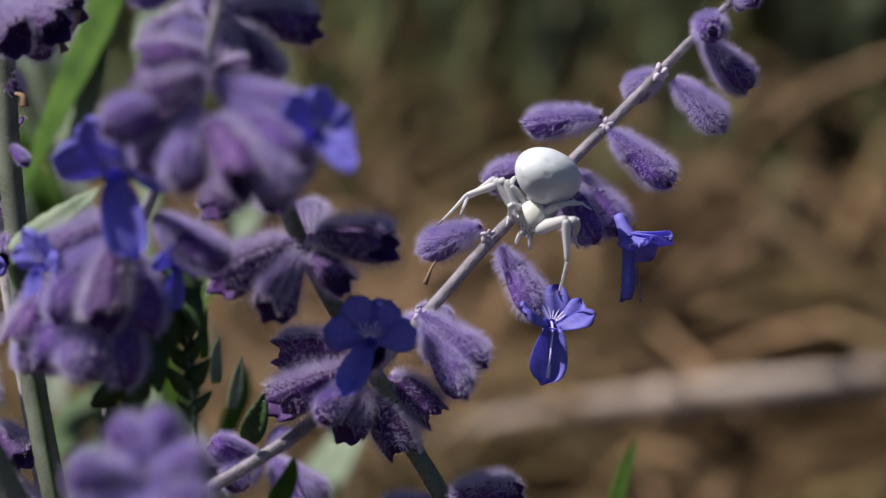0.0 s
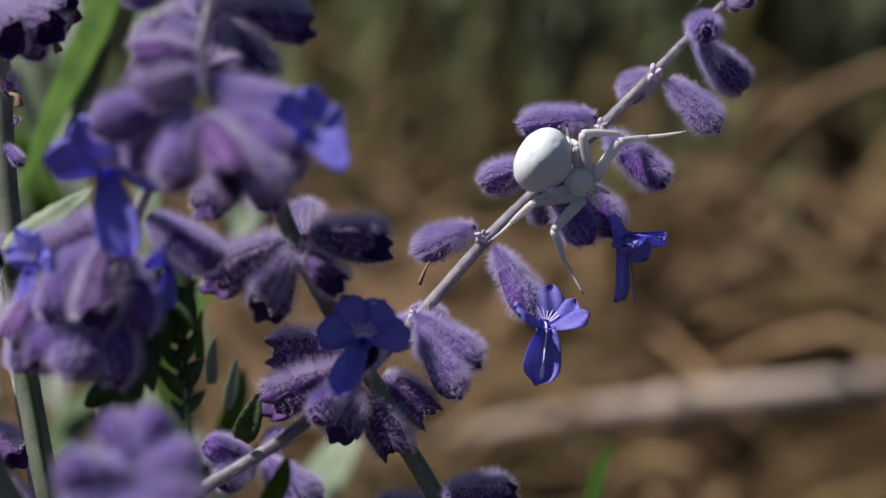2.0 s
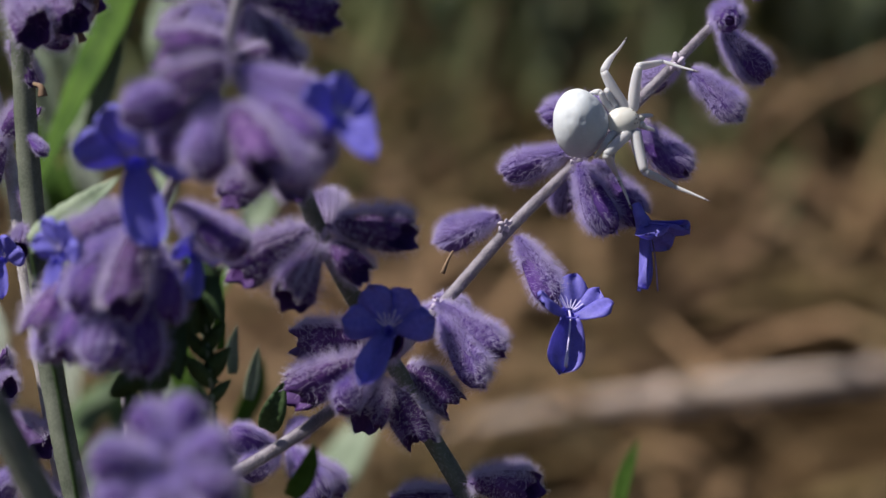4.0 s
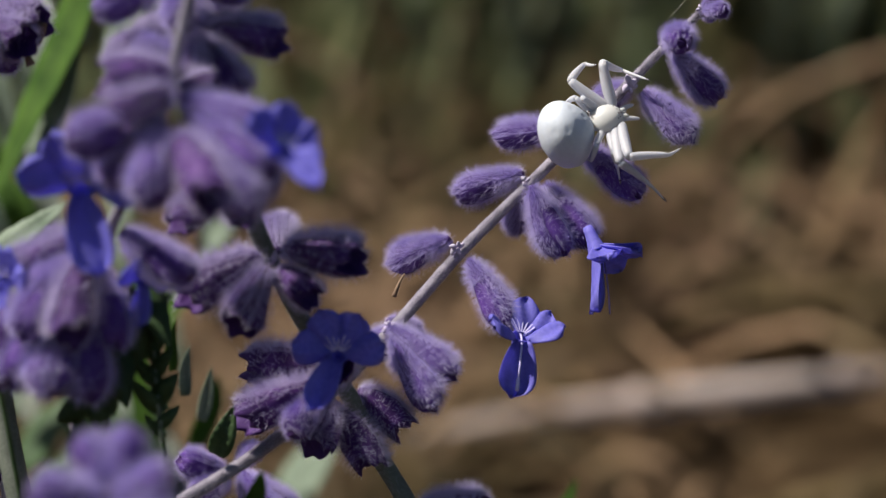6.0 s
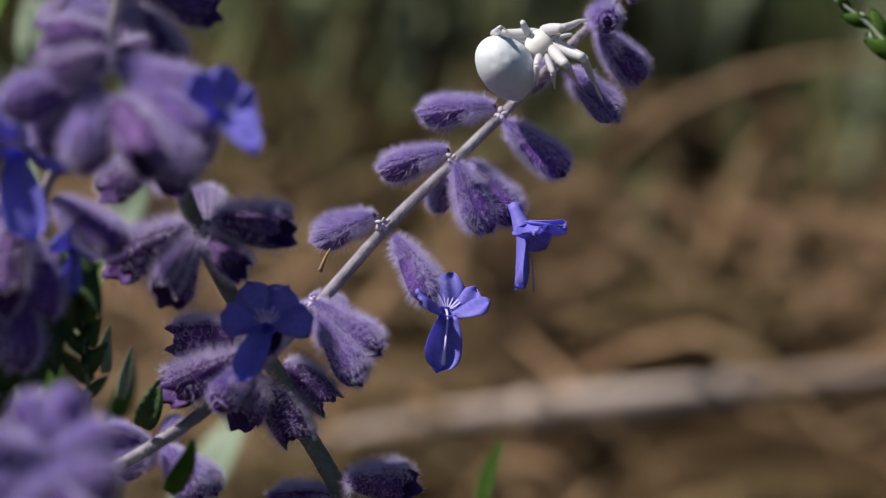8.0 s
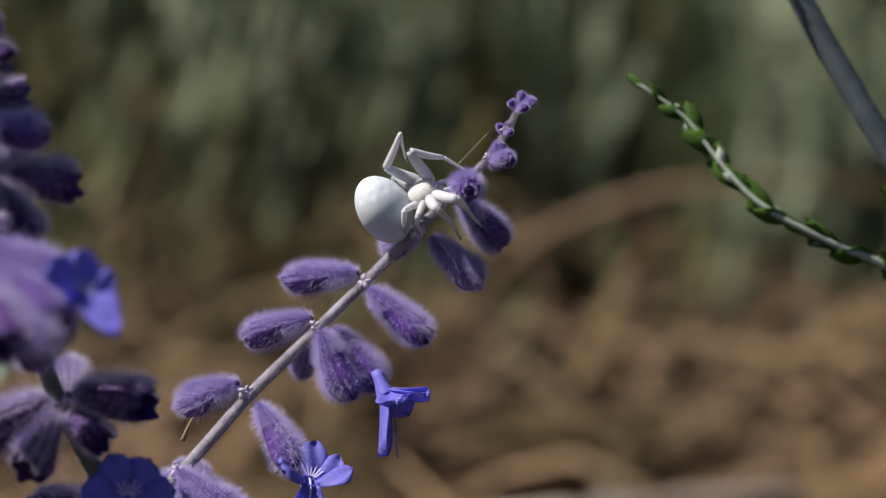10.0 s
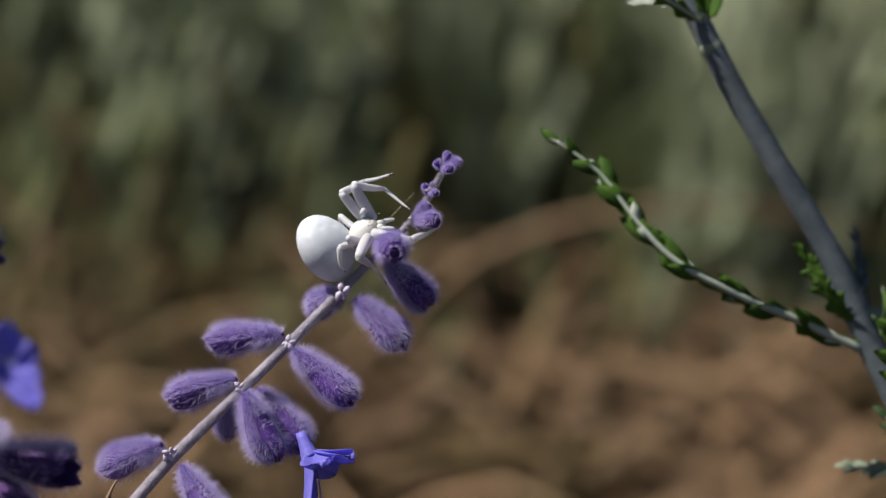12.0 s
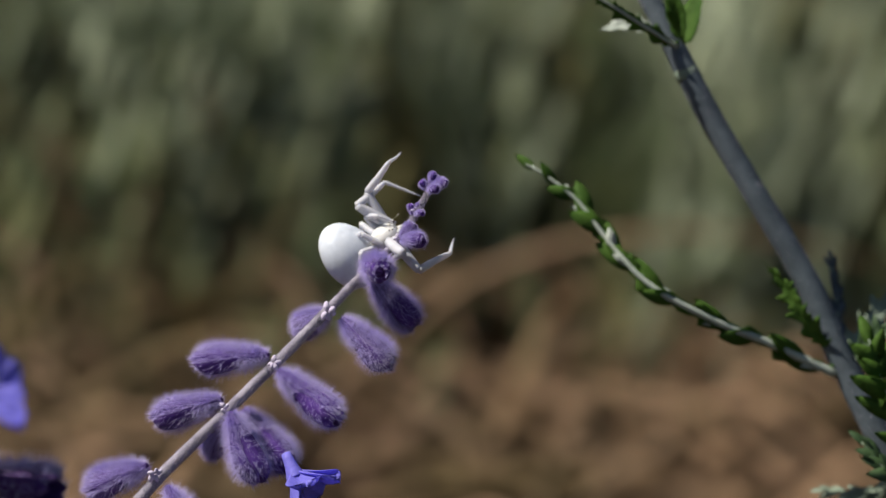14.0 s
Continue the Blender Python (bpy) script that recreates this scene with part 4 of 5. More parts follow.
leafy("leaf", "broad bright green leaf blade, out of focus", [([(-42.1, -0.8, 245), (-37.7, 2.2, 243), (-32.1, 6.3, 240)], 3.4, GREYLEAF, 0, (0, 0.6, 1)), ([(-41.5, 39, 330), (-44.5, 29, 329), (-50.2, 17, 328), (-56.4, 4, 328)], 7.6, LEAF, 0, (-0.55, 0.5, 0.65)), ([(-47, 24, 336), (-49.5, 33, 336), (-50.5, 43, 336)], 6, PALELEAF, 0, (-0.5, 0.5, 0.6))])
leafy("leaf_shoot", "dark green cut leaves in the shade of the flowers", [([(-24.4, -17.5, 247), (-25, -9, 246), (-25.2, -1.6, 245)], 3.8, DARKLEAF, 7, (-0.2, 0.2, 1)), ([(-25.2, -1.2, 243), (-26.8, -4.6, 242), (-29.2, -9.4, 242), (-31.8, -15.3, 243)], 6.4, DARKLEAF, 8, (0.1, 0.1, 1)), ([(-26.2, -15.5, 290.0), (-26.3, -12.5, 290.0), (-25.6, -9.6, 290.0)], 1.7, GREYLEAF, 0, (0.5, 0, 1)), ([(-24.6, -18.6, 292.3), (-23.9, -15.3, 292.3), (-23.3, -12.1, 292.3)], 1.7, GREYLEAF, 0, (0.2, 0, 1)), ([(-27.8, -12.8, 292.3), (-28.1, -9.3, 292.3), (-27.4, -6.5, 292.3)], 1.5, LEAF, 0, (0.6, 0, 1))])
leafy("leaf_shoot", "small upright green leaves below the whorl", [([(-29.3, -24.8, 335), (-27, -19.5, 335), (-25.9, -15, 335)], 3.0, LEAF, 0, (0.4, 0, 1)), ([(-20, -19.7, 258), (-19, -17.3, 257), (-18.1, -14.4, 257)], 2.6, DARKLEAF, 0, (0, 0, 1)), ([(-27.2, -27.4, 285), (-25.6, -23.6, 285), (-24.7, -20, 285)], 2.0, DARKLEAF, 0, (0.4, 0, 1)), ([(-16.4, -24.8, 240), (-14.8, -22, 239), (-14, -19.2, 238)], 2.2, LEAF, 0, (0.3, 0, 1))])
leafy("leaf_shoot", "grey-green toothed leaves at the foot of the sprigs", [([(-41.9, -7.4, 285), (-38.1, -12.5, 285), (-36.9, -16.3, 285)], 5.5, GREYLEAF, 0, (0.2, 0.3, 1)), ([(-32.4, -20.3, 258), (-34.2, -17.9, 257), (-35.6, -16.1, 256)], 3.2, DARKLEAF, 0, (0.2, 0.3, 1))], far=1.45)
lone_leaf = leafy("leaf", "single narrow green leaf tip", [([(18.2, -28.7, 268), (19.3, -24, 268), (20.8, -19.8, 268)], 1.8, LEAF, 0, (-0.3, 0.1, 0.9))], far=1.22)

def add_rib(parent, rows, r):
    c = spline([tuple(at(x, y, d - 0.25)) for x, y, d in rows], 10)
    part("midrib", mesh_of("midrib", *tube_data(c, np.linspace(r, r * 0.25, len(c)) * MM, 8), PALELEAF), parent, Matrix(), "pale grey midrib")


leafy("leaf_shoot", "pale green sage leaves farther back", [([(-23, -45.2, 420), (-17.4, -35.8, 420), (-10.8, -24.5, 420)], 10, GREYLEAF, 0, (-0.45, 0.6, 0.65)), ([(-30, 13.6, 400), (-30.9, 4.6, 400), (-35, -3.5, 400)], 9, GREYLEAF, 0, (-0.45, 0.6, 0.65)), ([(-40.7, -12.2, 390), (-36.3, -6.1, 390), (-31.9, 1.8, 390)], 5, LEAF, 0, (-0.45, 0.6, 0.65)), ([(-44.8, 28.3, 330), (-47.1, 18.6, 330), (-50, 10.5, 330)], 8, GREYLEAF, 0, (-0.45, 0.6, 0.65)), ([(-40.1, 36, 420), (-36.3, 42.6, 420), (-45.7, 46.4, 420)], 7, LEAF, 0, (-0.45, 0.6, 0.65))])
leafy("leaf_shoot", "grey-green leaves low in the clump", [([(-31.7, -29.5, 290), (-34.9, -23.1, 290), (-40, -16, 290)], 7, DARKLEAF, 0, (0, 0.5, 1)), ([(-37.8, -31, 292), (-31.9, -20.7, 292), (-28.7, -12.9, 292)], 6, DARKLEAF, 0, (0.3, 0.5, 1)), ([(-43.9, -29.5, 290), (-40.1, -25.6, 290), (-34.3, -22.4, 290)], 5, DARKLEAF, 0, (-0.2, 0.4, 1)), ([(-45.4, -31.9, 300), (-39.4, -24.6, 300), (-35.4, -16.6, 300)], 7, DARKLEAF, 0, (-0.4, 0.7, 0.7)), ([(-33.7, -32.2, 296), (-35, -25.6, 296), (-38.2, -18.3, 296)], 6, LEAF, 0, (-0.4, 0.7, 0.7)), ([(-44.4, -23.9, 285), (-40.6, -18.8, 285), (-36.2, -13.8, 285)], 6, DARKLEAF, 0, (-0.5, 0.6, 0.7))], far=1.4)

rng = random.Random(21)
for k in range(9):
    shoot = []
    for j in range(3):
        d = rng.uniform(370, 480)
        x, y = (rng.uniform(-820, -440) + 60 * j) * d / 4446, (420 - 105 * k + rng.uniform(-70, 70)) * d / 4446
        lean, tall = rng.uniform(-0.7, 0.1), rng.uniform(16, 28)
        shoot.append(([(x, y, d), (x + 0.4 * lean * tall, y + 0.55 * tall, d - 4), (x + lean * tall, y + tall, d - 2)], rng.uniform(5, 9), (GREYLEAF, LEAF, PALELEAF, GREYLEAF)[rng.randrange(4)], 0, (-0.5, 0.5 + 0.3 * rng.random(), 0.6)))
    leafy("leaf_shoot", "soft grey-green sage leaves in the clump behind the sprigs", shoot)

# the plant with cut leaves
cut_plant = thing("sage_plant", at(92.4, -5.4, 283) - Vector((0, 0, 0.3)), "blue-grey sage stem with toothed green leaves", "plant")
cut_plant.location.z = 0
add_stem(cut_plant, [(58.8, 57.5, 283, 1.15), (63.1, 48.6, 282, 1.3), (67, 41.1, 282, 1.4), (72, 32.6, 282, 1.42), (78.3, 22.1, 282, 1.5), (82.7, 12.3, 282, 1.6), (87.3, 3.2, 282, 1.65), (92.4, -5.4, 283, 1.7)], BLUESTALK, 1800)
for rows, width, mat, lobes, face in (
        ([(81.7, 11.1, 282), (73.7, 14.6, 281), (67.1, 17.1, 280), (59.5, 21.1, 280), (55.1, 25.8, 281), (51, 31.3, 282), (46.1, 35.1, 283)], 3.2, LEAF, -11, (0.1, -0.5, 0.8)), ([(81.7, 11.1, 282), (73.7, 14.6, 281), (67.1, 17.1, 280), (59.5, 21.1, 280), (55.1, 25.8, 281), (51, 31.3, 282), (46.1, 35.1, 283)], 4.8, LEAF, 6, (0.2, -0.4, 0.8)), ([(81.7, 11.1, 282), (73.7, 14.6, 281), (67.1, 17.1, 280), (59.5, 21.1, 280), (55.1, 25.8, 281), (51, 31.3, 282), (46.1, 35.1, 283)], 2.4, PALELEAF, 4, (-0.3, 0.2, 0.8)), ([(80.4, 14.3, 281), (77.1, 18.1, 280), (75.1, 21.4, 280), (72.6, 24.1, 280)], 3.6, LEAF, -9, (-0.6, 0, 0.8)),
        ([(63, 48.9, 281), (58, 51.3, 279), (54.2, 53.3, 278), (50.3, 55.5, 278)], 2.6, LEAF, -9, (0, -0.6, 0.8)), ([(62.9, 50, 283), (59.8, 51.6, 284), (56.4, 51.7, 284), (54.3, 51.1, 284)], 3.6, PALELEAF, -6, (0, 0.5, 0.8)), ([(63.2, 49.6, 280), (62.4, 52.2, 278), (60.9, 55.9, 277)], 3.2, LEAF, 0, (-0.6, 0.4, 0.6)),
        ([(63.8, 49.4, 281), (64.8, 52.7, 281), (66.2, 56.7, 281)], 3.2, LEAF, 0, (-0.5, 0.5, 0.6)), ([(82.9, 13, 284), (86.9, 16.4, 287), (90.7, 20.6, 289), (94.9, 25.4, 290)], 4.6, GREYLEAF, -9, (0, 0.2, 1)), ([(83.2, 15, 286), (83.7, 19.8, 288), (83.3, 25.1, 289)], 3.0, BLUESTALK, 5, (0.5, 0, 1)),
        ([(82.7, 12.3, 282), (86.1, 15.6, 280), (90.6, 18.2, 279)], 4.4, DARKLEAF, -9, (0, 0.4, 1)), ([(91.1, -3.8, 277), (87.8, 2.7, 275), (85.2, 9, 274), (83.2, 15, 274)], 5.4, LEAF, 7, (-0.3, 0.3, 1)), ([(90.1, -1.9, 276), (85.8, -0.5, 274), (82.2, 3.3, 274)], 3.4, DARKLEAF, 5, (0, 0.4, 1)),
        ([(90, -1.5, 284), (86.2, -2.8, 285), (81, -2.5, 286)], 3.0, GREYLEAF, 5, (0, 0.5, 1))):
    me = cut_leaf_mesh(rows, width, mat, lobes, face, spread=1.4 if width > 5 else 1.0) if lobes > 0 else leaf_mesh(rows, width, mat, -lobes, 0.3, face, 0.7)
    part("leaf", me, cut_plant, Matrix())

add_rib(cut_plant, [(81.7, 11.1, 282), (73.7, 14.6, 281), (67.1, 17.1, 280), (59.5, 21.1, 280), (55.1, 25.8, 281), (51, 31.3, 282), (46.1, 35.1, 283)], 0.55)
add_rib(cut_plant, [(63, 48.9, 281), (58, 51.3, 279), (54.2, 53.3, 278), (50.3, 55.5, 278)], 0.26)

scar = spline([tuple(at(*q)) for q in [(64.0, 46.7, 282), (64.3, 46.1, 282), (64.6, 45.5, 282)]], 3)
part("leaf_scar", mesh_of("leaf_scar", *tube_data(scar, np.array((1.3, 1.36, 1.41, 1.43, 1.42, 1.38, 1.32)) * MM, 16, 0.02), GREYLEAF), cut_plant, Matrix(), "pale raised leaf scar")

# small odds on the main sprig
def add_dry_style(points, r, parent, label="brown withered style"):
    c = spline([tuple(at(*p)) for p in points], 5)
    part("withered_style", mesh_of("withered_style", *tube_data(c, np.interp(np.linspace(0, 1, len(c)), (0, .5, 1), (.1, .16, .28)) * MM * r, 7), DRY), parent, Matrix(), label)


add_dry_style([(-0.8, -1.3, 266), (-1.3, -2.2, 265), (-1.9, -3.7, 265)], 1.0, main_sprig)
for bit in ([(-39.7, 24, 256), (-38.2, 21.9, 255), (-37.4, 22.9, 255), (-37.2, 24.3, 255)], [(-39.9, 21.4, 255), (-38.6, 20.7, 254), (-38.2, 19.9, 254)], [(-44.2, 16.1, 260), (-43.3, 15.7, 259), (-43.1, 14.7, 259)]):
    add_dry_style(bit, 1.9, left_sprig, "dark withered flower remains")
thread_path = spline([tuple(at(*p)) for p in [(27.5, 25.9, 268), (28.9, 27.4, 267), (30.8, 29.4, 267)]], 4)
part("silk_thread", mesh_of("silk_thread", *tube_data(thread_path, np.full(len(thread_path), 0.018 * MM), 5), SILK), main_sprig, Matrix(), "fine glinting silk thread")

# ---- the spider ----
LENGTHS = {1: (4.7, 4.4, 4.1), 2: (4.7, 4.4, 4.0), 3: (2.7, 2.2, 2.0), 4: (2.7, 2.2, 2.0)}
GIRTHS = {1: (.64, .42, .20), 2: (.62, .40, .19), 3: (.40, .30, .14), 4: (.40, .30, .14)}


def lump(name, centre, size, mat, shape=None, seg=36, rings=24):
    verts, faces = [], []
    for i in range(rings + 1):
        th = math.pi * i / rings
        for k in range(seg):
            ph = 2 * math.pi * k / seg
            v = np.array([math.sin(th) * math.cos(ph), -math.cos(th), math.sin(th) * math.sin(ph)])
            if shape:
                v = shape(v)
            verts.append((np.array(centre) + v * np.array(size)) * MM)
    for i in range(rings):
        for k in range(seg):
            j = (k + 1) % seg
            a, b, c, d = i * seg + k, i * seg + j, (i + 1) * seg + j, (i + 1) * seg + k
            faces.append((a, b, c) if i == rings - 1 else ((a, c, d) if i == 0 else (a, b, c, d)))
    me = mesh_of(name, verts, faces, mat)
    bm = bmesh.new()
    bm.from_mesh(me)
    bmesh.ops.remove_doubles(bm, verts=bm.verts, dist=1e-7)
    bmesh.ops.recalc_face_normals(bm, faces=bm.faces)
    bm.to_mesh(me)
    bm.free()
    return me


DIMPLES = [Vector(v).normalized() for v in ((0.28, 0.45, 0.85), (-0.28, 0.45, 0.85), (0.42, 0.0, 0.9), (-0.42, 0.0, 0.9), (0, 0.75, 0.65), (0.3, -0.45, 0.85), (-0.3, -0.45, 0.85))]


def abdomen_shape(v):
    y = v[1]
    f = 1.0 + 0.10 * (-y) - 0.13 * max(0.0, y) ** 2
    out = v * np.array([f, 1.0, f * (1.0 + 0.05 * (v[2] > 0) * v[2])])
    dent = 0.0
    for c in DIMPLES:
        dent += math.exp(-((v[0] - c.x) ** 2 + (v[1] - c.y) ** 2 + (v[2] - c.z) ** 2) / 0.007)
    crease = 0.010 * math.sin(15 * v[0] + 6 * v[1]) * max(0, -v[2] + 0.4) + 0.006 * noise.noise(Vector(v * 5.0))
    return out * (1 - 0.032 * dent + crease)


def limb_mesh(name, length, r, mat, kind):
    s = np.linspace(0, 1, 13)
    path = np.stack([0 * s, 0.10 * np.sin(s * math.pi) * (1 if kind else -1), s * length], 1)
    shape = {0: ((0, .08, .35, .7, .94, 1), (.8, .95, 1.0, .9, .74, .62)), 1: ((0, .07, .3, .8, .95, 1), (.95, 1.05, 1.05, .78, .62, .5)), 2: ((0, .08, .4, .8, 1), (1.0, 1.1, .85, .6, .35))}[kind]
    v, f = tube_data(path * MM, np.interp(s, *shape) * r * MM, 12)
    return mesh_of(name, v, f, mat)


spider = thing("crab_spider", (0, 0, 0), "white crab spider with a swollen round abdomen and long pale legs", "spider")
part("abdomen", lump("abdomen", (0, -4.55, 0.3), (3.52, 2.92, 3.9), WHITE, abdomen_shape, 72, 48), spider, Matrix(), "smooth chalk-white abdomen with small dimples")
part("cephalothorax", lump("cephalothorax", (0, -0.1, 0.0), (1.55, 1.75, 1.08), CREAM, lambda v: v * np.array([1 - 0.04 * v[1], 1, 1 + 0.12 * (v[2] > 0)])), spider, Matrix(), "pale cream translucent head and thorax")
part("waist", lump("waist", (0, -1.85, -0.1), (.7, .7, .6), PALE, None, 14, 10), spider, Matrix())
for side in (-1, 1):
    part("palp", limb_mesh("palp", 1.7, .26, PALE, 1), spider, place(Vector((side * .55, 1.6, -.45)) * MM, Vector((side * .9, 3.2, -1.1)) * MM))
    part("jaw", lump("jaw", (side * .38, 1.75, -.55), (.36, .5, .6), CREAM, None, 12, 8), spider, Matrix())
    for x, y, z in ((.25, 1.88, .52), (.72, 1.62, .62), (.3, 1.6, .98), (.95, 1.3, .86)):
        f = 1 / math.sqrt((x / 1.55) ** 2 + ((y + 0.1) / 1.75) ** 2 + (z / 1.15) ** 2)
        x, y, z = x * f, (y + 0.1) * f - 0.1, z * f
        part("eye", lump("eye", (side * x, y, z), (.085, .085, .085), CLAW, None, 8, 6), spider, Matrix())
LEG_PIECES = {}
for side in "LR":
    for k in (1, 2, 3, 4):
        segs = []
        for i, name in enumerate(("femur", "tibia", "tarsus")):
            me = limb_mesh(name, LENGTHS[k][i], GIRTHS[k][i], PALE, i)
            segs.append(part(name, me, spider, Matrix()))
        part("claw", limb_mesh("claw", 0.6, 0.11, CLAW, 2), segs[2], Matrix.Translation((0, 0, (LENGTHS[k][2] - 0.4) * MM)), "dark claw")
        LEG_PIECES[side, k] = segs

# head place in mm, heading in degrees and back direction, in the first view's axes
BODY = {row[0]: row[1:] for row in (
        (0, 9.23, 3.31, 263.0, -113, -0.35, 0.20, 0.90),
        (0.5, 9.49, 3.69, 263.0, -109, -0.32, 0.25, 0.90),
        (1, 10.30, 3.67, 263.0, -96, -0.30, 0.30, 0.90),
        (1.2, 11.88, 3.58, 263.0, -73, -0.29, 0.31, 0.90),
        (1.5, 13.62, 4.95, 263.0, -48, -0.28, 0.32, 0.90),
        (2, 15.06, 6.90, 263.0, -30, -0.25, 0.35, 0.90),
        (2.5, 15.76, 9.00, 263.0, -10, -0.17, 0.38, 0.90),
        (3, 16.42, 10.22, 263.0, -6, -0.10, 0.40, 0.90),
        (5.5, 19.24, 14.37, 263.0, 22, -0.21, 0.36, 0.90),
        (6, 20.48, 14.89, 263.1, 22, -0.23, 0.36, 0.90),
        (6.5, 20.67, 16.52, 263.3, 34, -0.25, 0.35, 0.90),
        (7, 21.07, 17.21, 263.4, 40, -0.29, 0.38, 0.87),
        (7.5, 21.65, 20.20, 263.6, 44, -0.33, 0.41, 0.84),
        (8, 21.33, 20.61, 263.7, 38, -0.37, 0.44, 0.80),
        (8.5, 23.16, 21.36, 263.9, 38, -0.41, 0.47, 0.77),
        (9, 23.58, 22.41, 264.0, 32, -0.45, 0.50, 0.74),
        (11.5, 23.84, 23.64, 267.5, 31, -0.70, 0.60, 0.40),
        (12, 25.54, 25.36, 267.8, 29, -0.69, 0.61, 0.40),
        (12.5, 27.21, 26.41, 268.2, 28, -0.68, 0.62, 0.40),
        (13, 27.79, 27.13, 268.5, 33, -0.67, 0.63, 0.40),
        (13.5, 28.80, 26.72, 270.0, 24, -0.66, 0.64, 0.40),
        (14, 29.79, 27.24, 271.5, 32, -0.65, 0.65, 0.40),
)}


def body_pose(t):
    x, y, d, heading, ux, uy, uz = BODY[t]
    rise = radians(float(np.interp(t, (8.5, 11.5), (0, 26))))
    f = Vector((math.cos(radians(heading)) * math.cos(rise), math.sin(radians(heading)) * math.cos(rise), math.sin(rise)))
    u = Vector((ux, uy, uz))
    u = (u - f * u.dot(f)).normalized()
    m = Matrix((f.cross(u), f, u)).transposed().to_4x4()
    return Matrix.Translation((x, y, -d)) @ m


def hip(side, k):
    s = 1 if side == "R" else -1
    return Vector((s * (1.15, 1.35, 1.35, 1.1)[k - 1], (1.05, .4, -.35, -1.0)[k - 1], -0.15))


TICKS = [round(0.1 * k, 1) for k in range(141)]


def key_leg(side, k, rows):
    """rows: seconds and three joints in the spider's own mm; keys the limb's three pieces."""
    ts = [r[0] for r in rows]
    table = np.array([[c for p in r[1:] for c in p] for r in rows])
    turns, keyed = [None] * 3, [[], [], []]
    for t in TICKS:
        p = [Vector([float(np.interp(t, ts, table[:, 3 * j + c])) for c in range(3)]) for j in range(3)]
        start = hip(side, k)
        for j in range(3):
            way = (p[j] - start).normalized()
            if turns[j] is None:
                turns[j] = (Vector((0, 0, 1)).rotation_difference(way), way)
            q = turns[j][1].rotation_difference(way) @ turns[j][0]
            turns[j] = (q, way)
            keyed[j].append((t, Matrix.Translation(start * MM) @ q.to_matrix().to_4x4()))
            start = start + way * LENGTHS[k][j]
    for ob, poses in zip(LEG_PIECES[side, k], keyed):
        walk(ob, poses)


def follow_leg(side, k, rows):
    """rows: seconds and knee, ankle and foot (x, y mm in the first view); their depth follows from the lengths."""
    out = []
    for t, *xy in rows:
        m = body_pose(t)
        back = m.inverted()
        here = m @ hip(side, k)
        level = m.translation.z - 0.5
        joints = []
        for j in range(3):
            dx, dy = xy[2 * j] - here.x, xy[2 * j + 1] - here.y
            flat = math.hypot(dx, dy)
            l = LENGTHS[k][j]
            if flat > l * 0.995:
                dx, dy, flat = dx * l * 0.995 / flat, dy * l * 0.995 / flat, l * 0.995
            dz = math.sqrt(l * l - flat * flat)
            if j and abs(here.z - dz - level) < abs(here.z + dz - level):
                dz = -dz
            dz *= 0.8 if j == 0 else 1.0
            here = here + Vector((dx, dy, dz))
            joints.append(back @ here)
        out.append((t, *joints))
    key_leg(side, k, out)


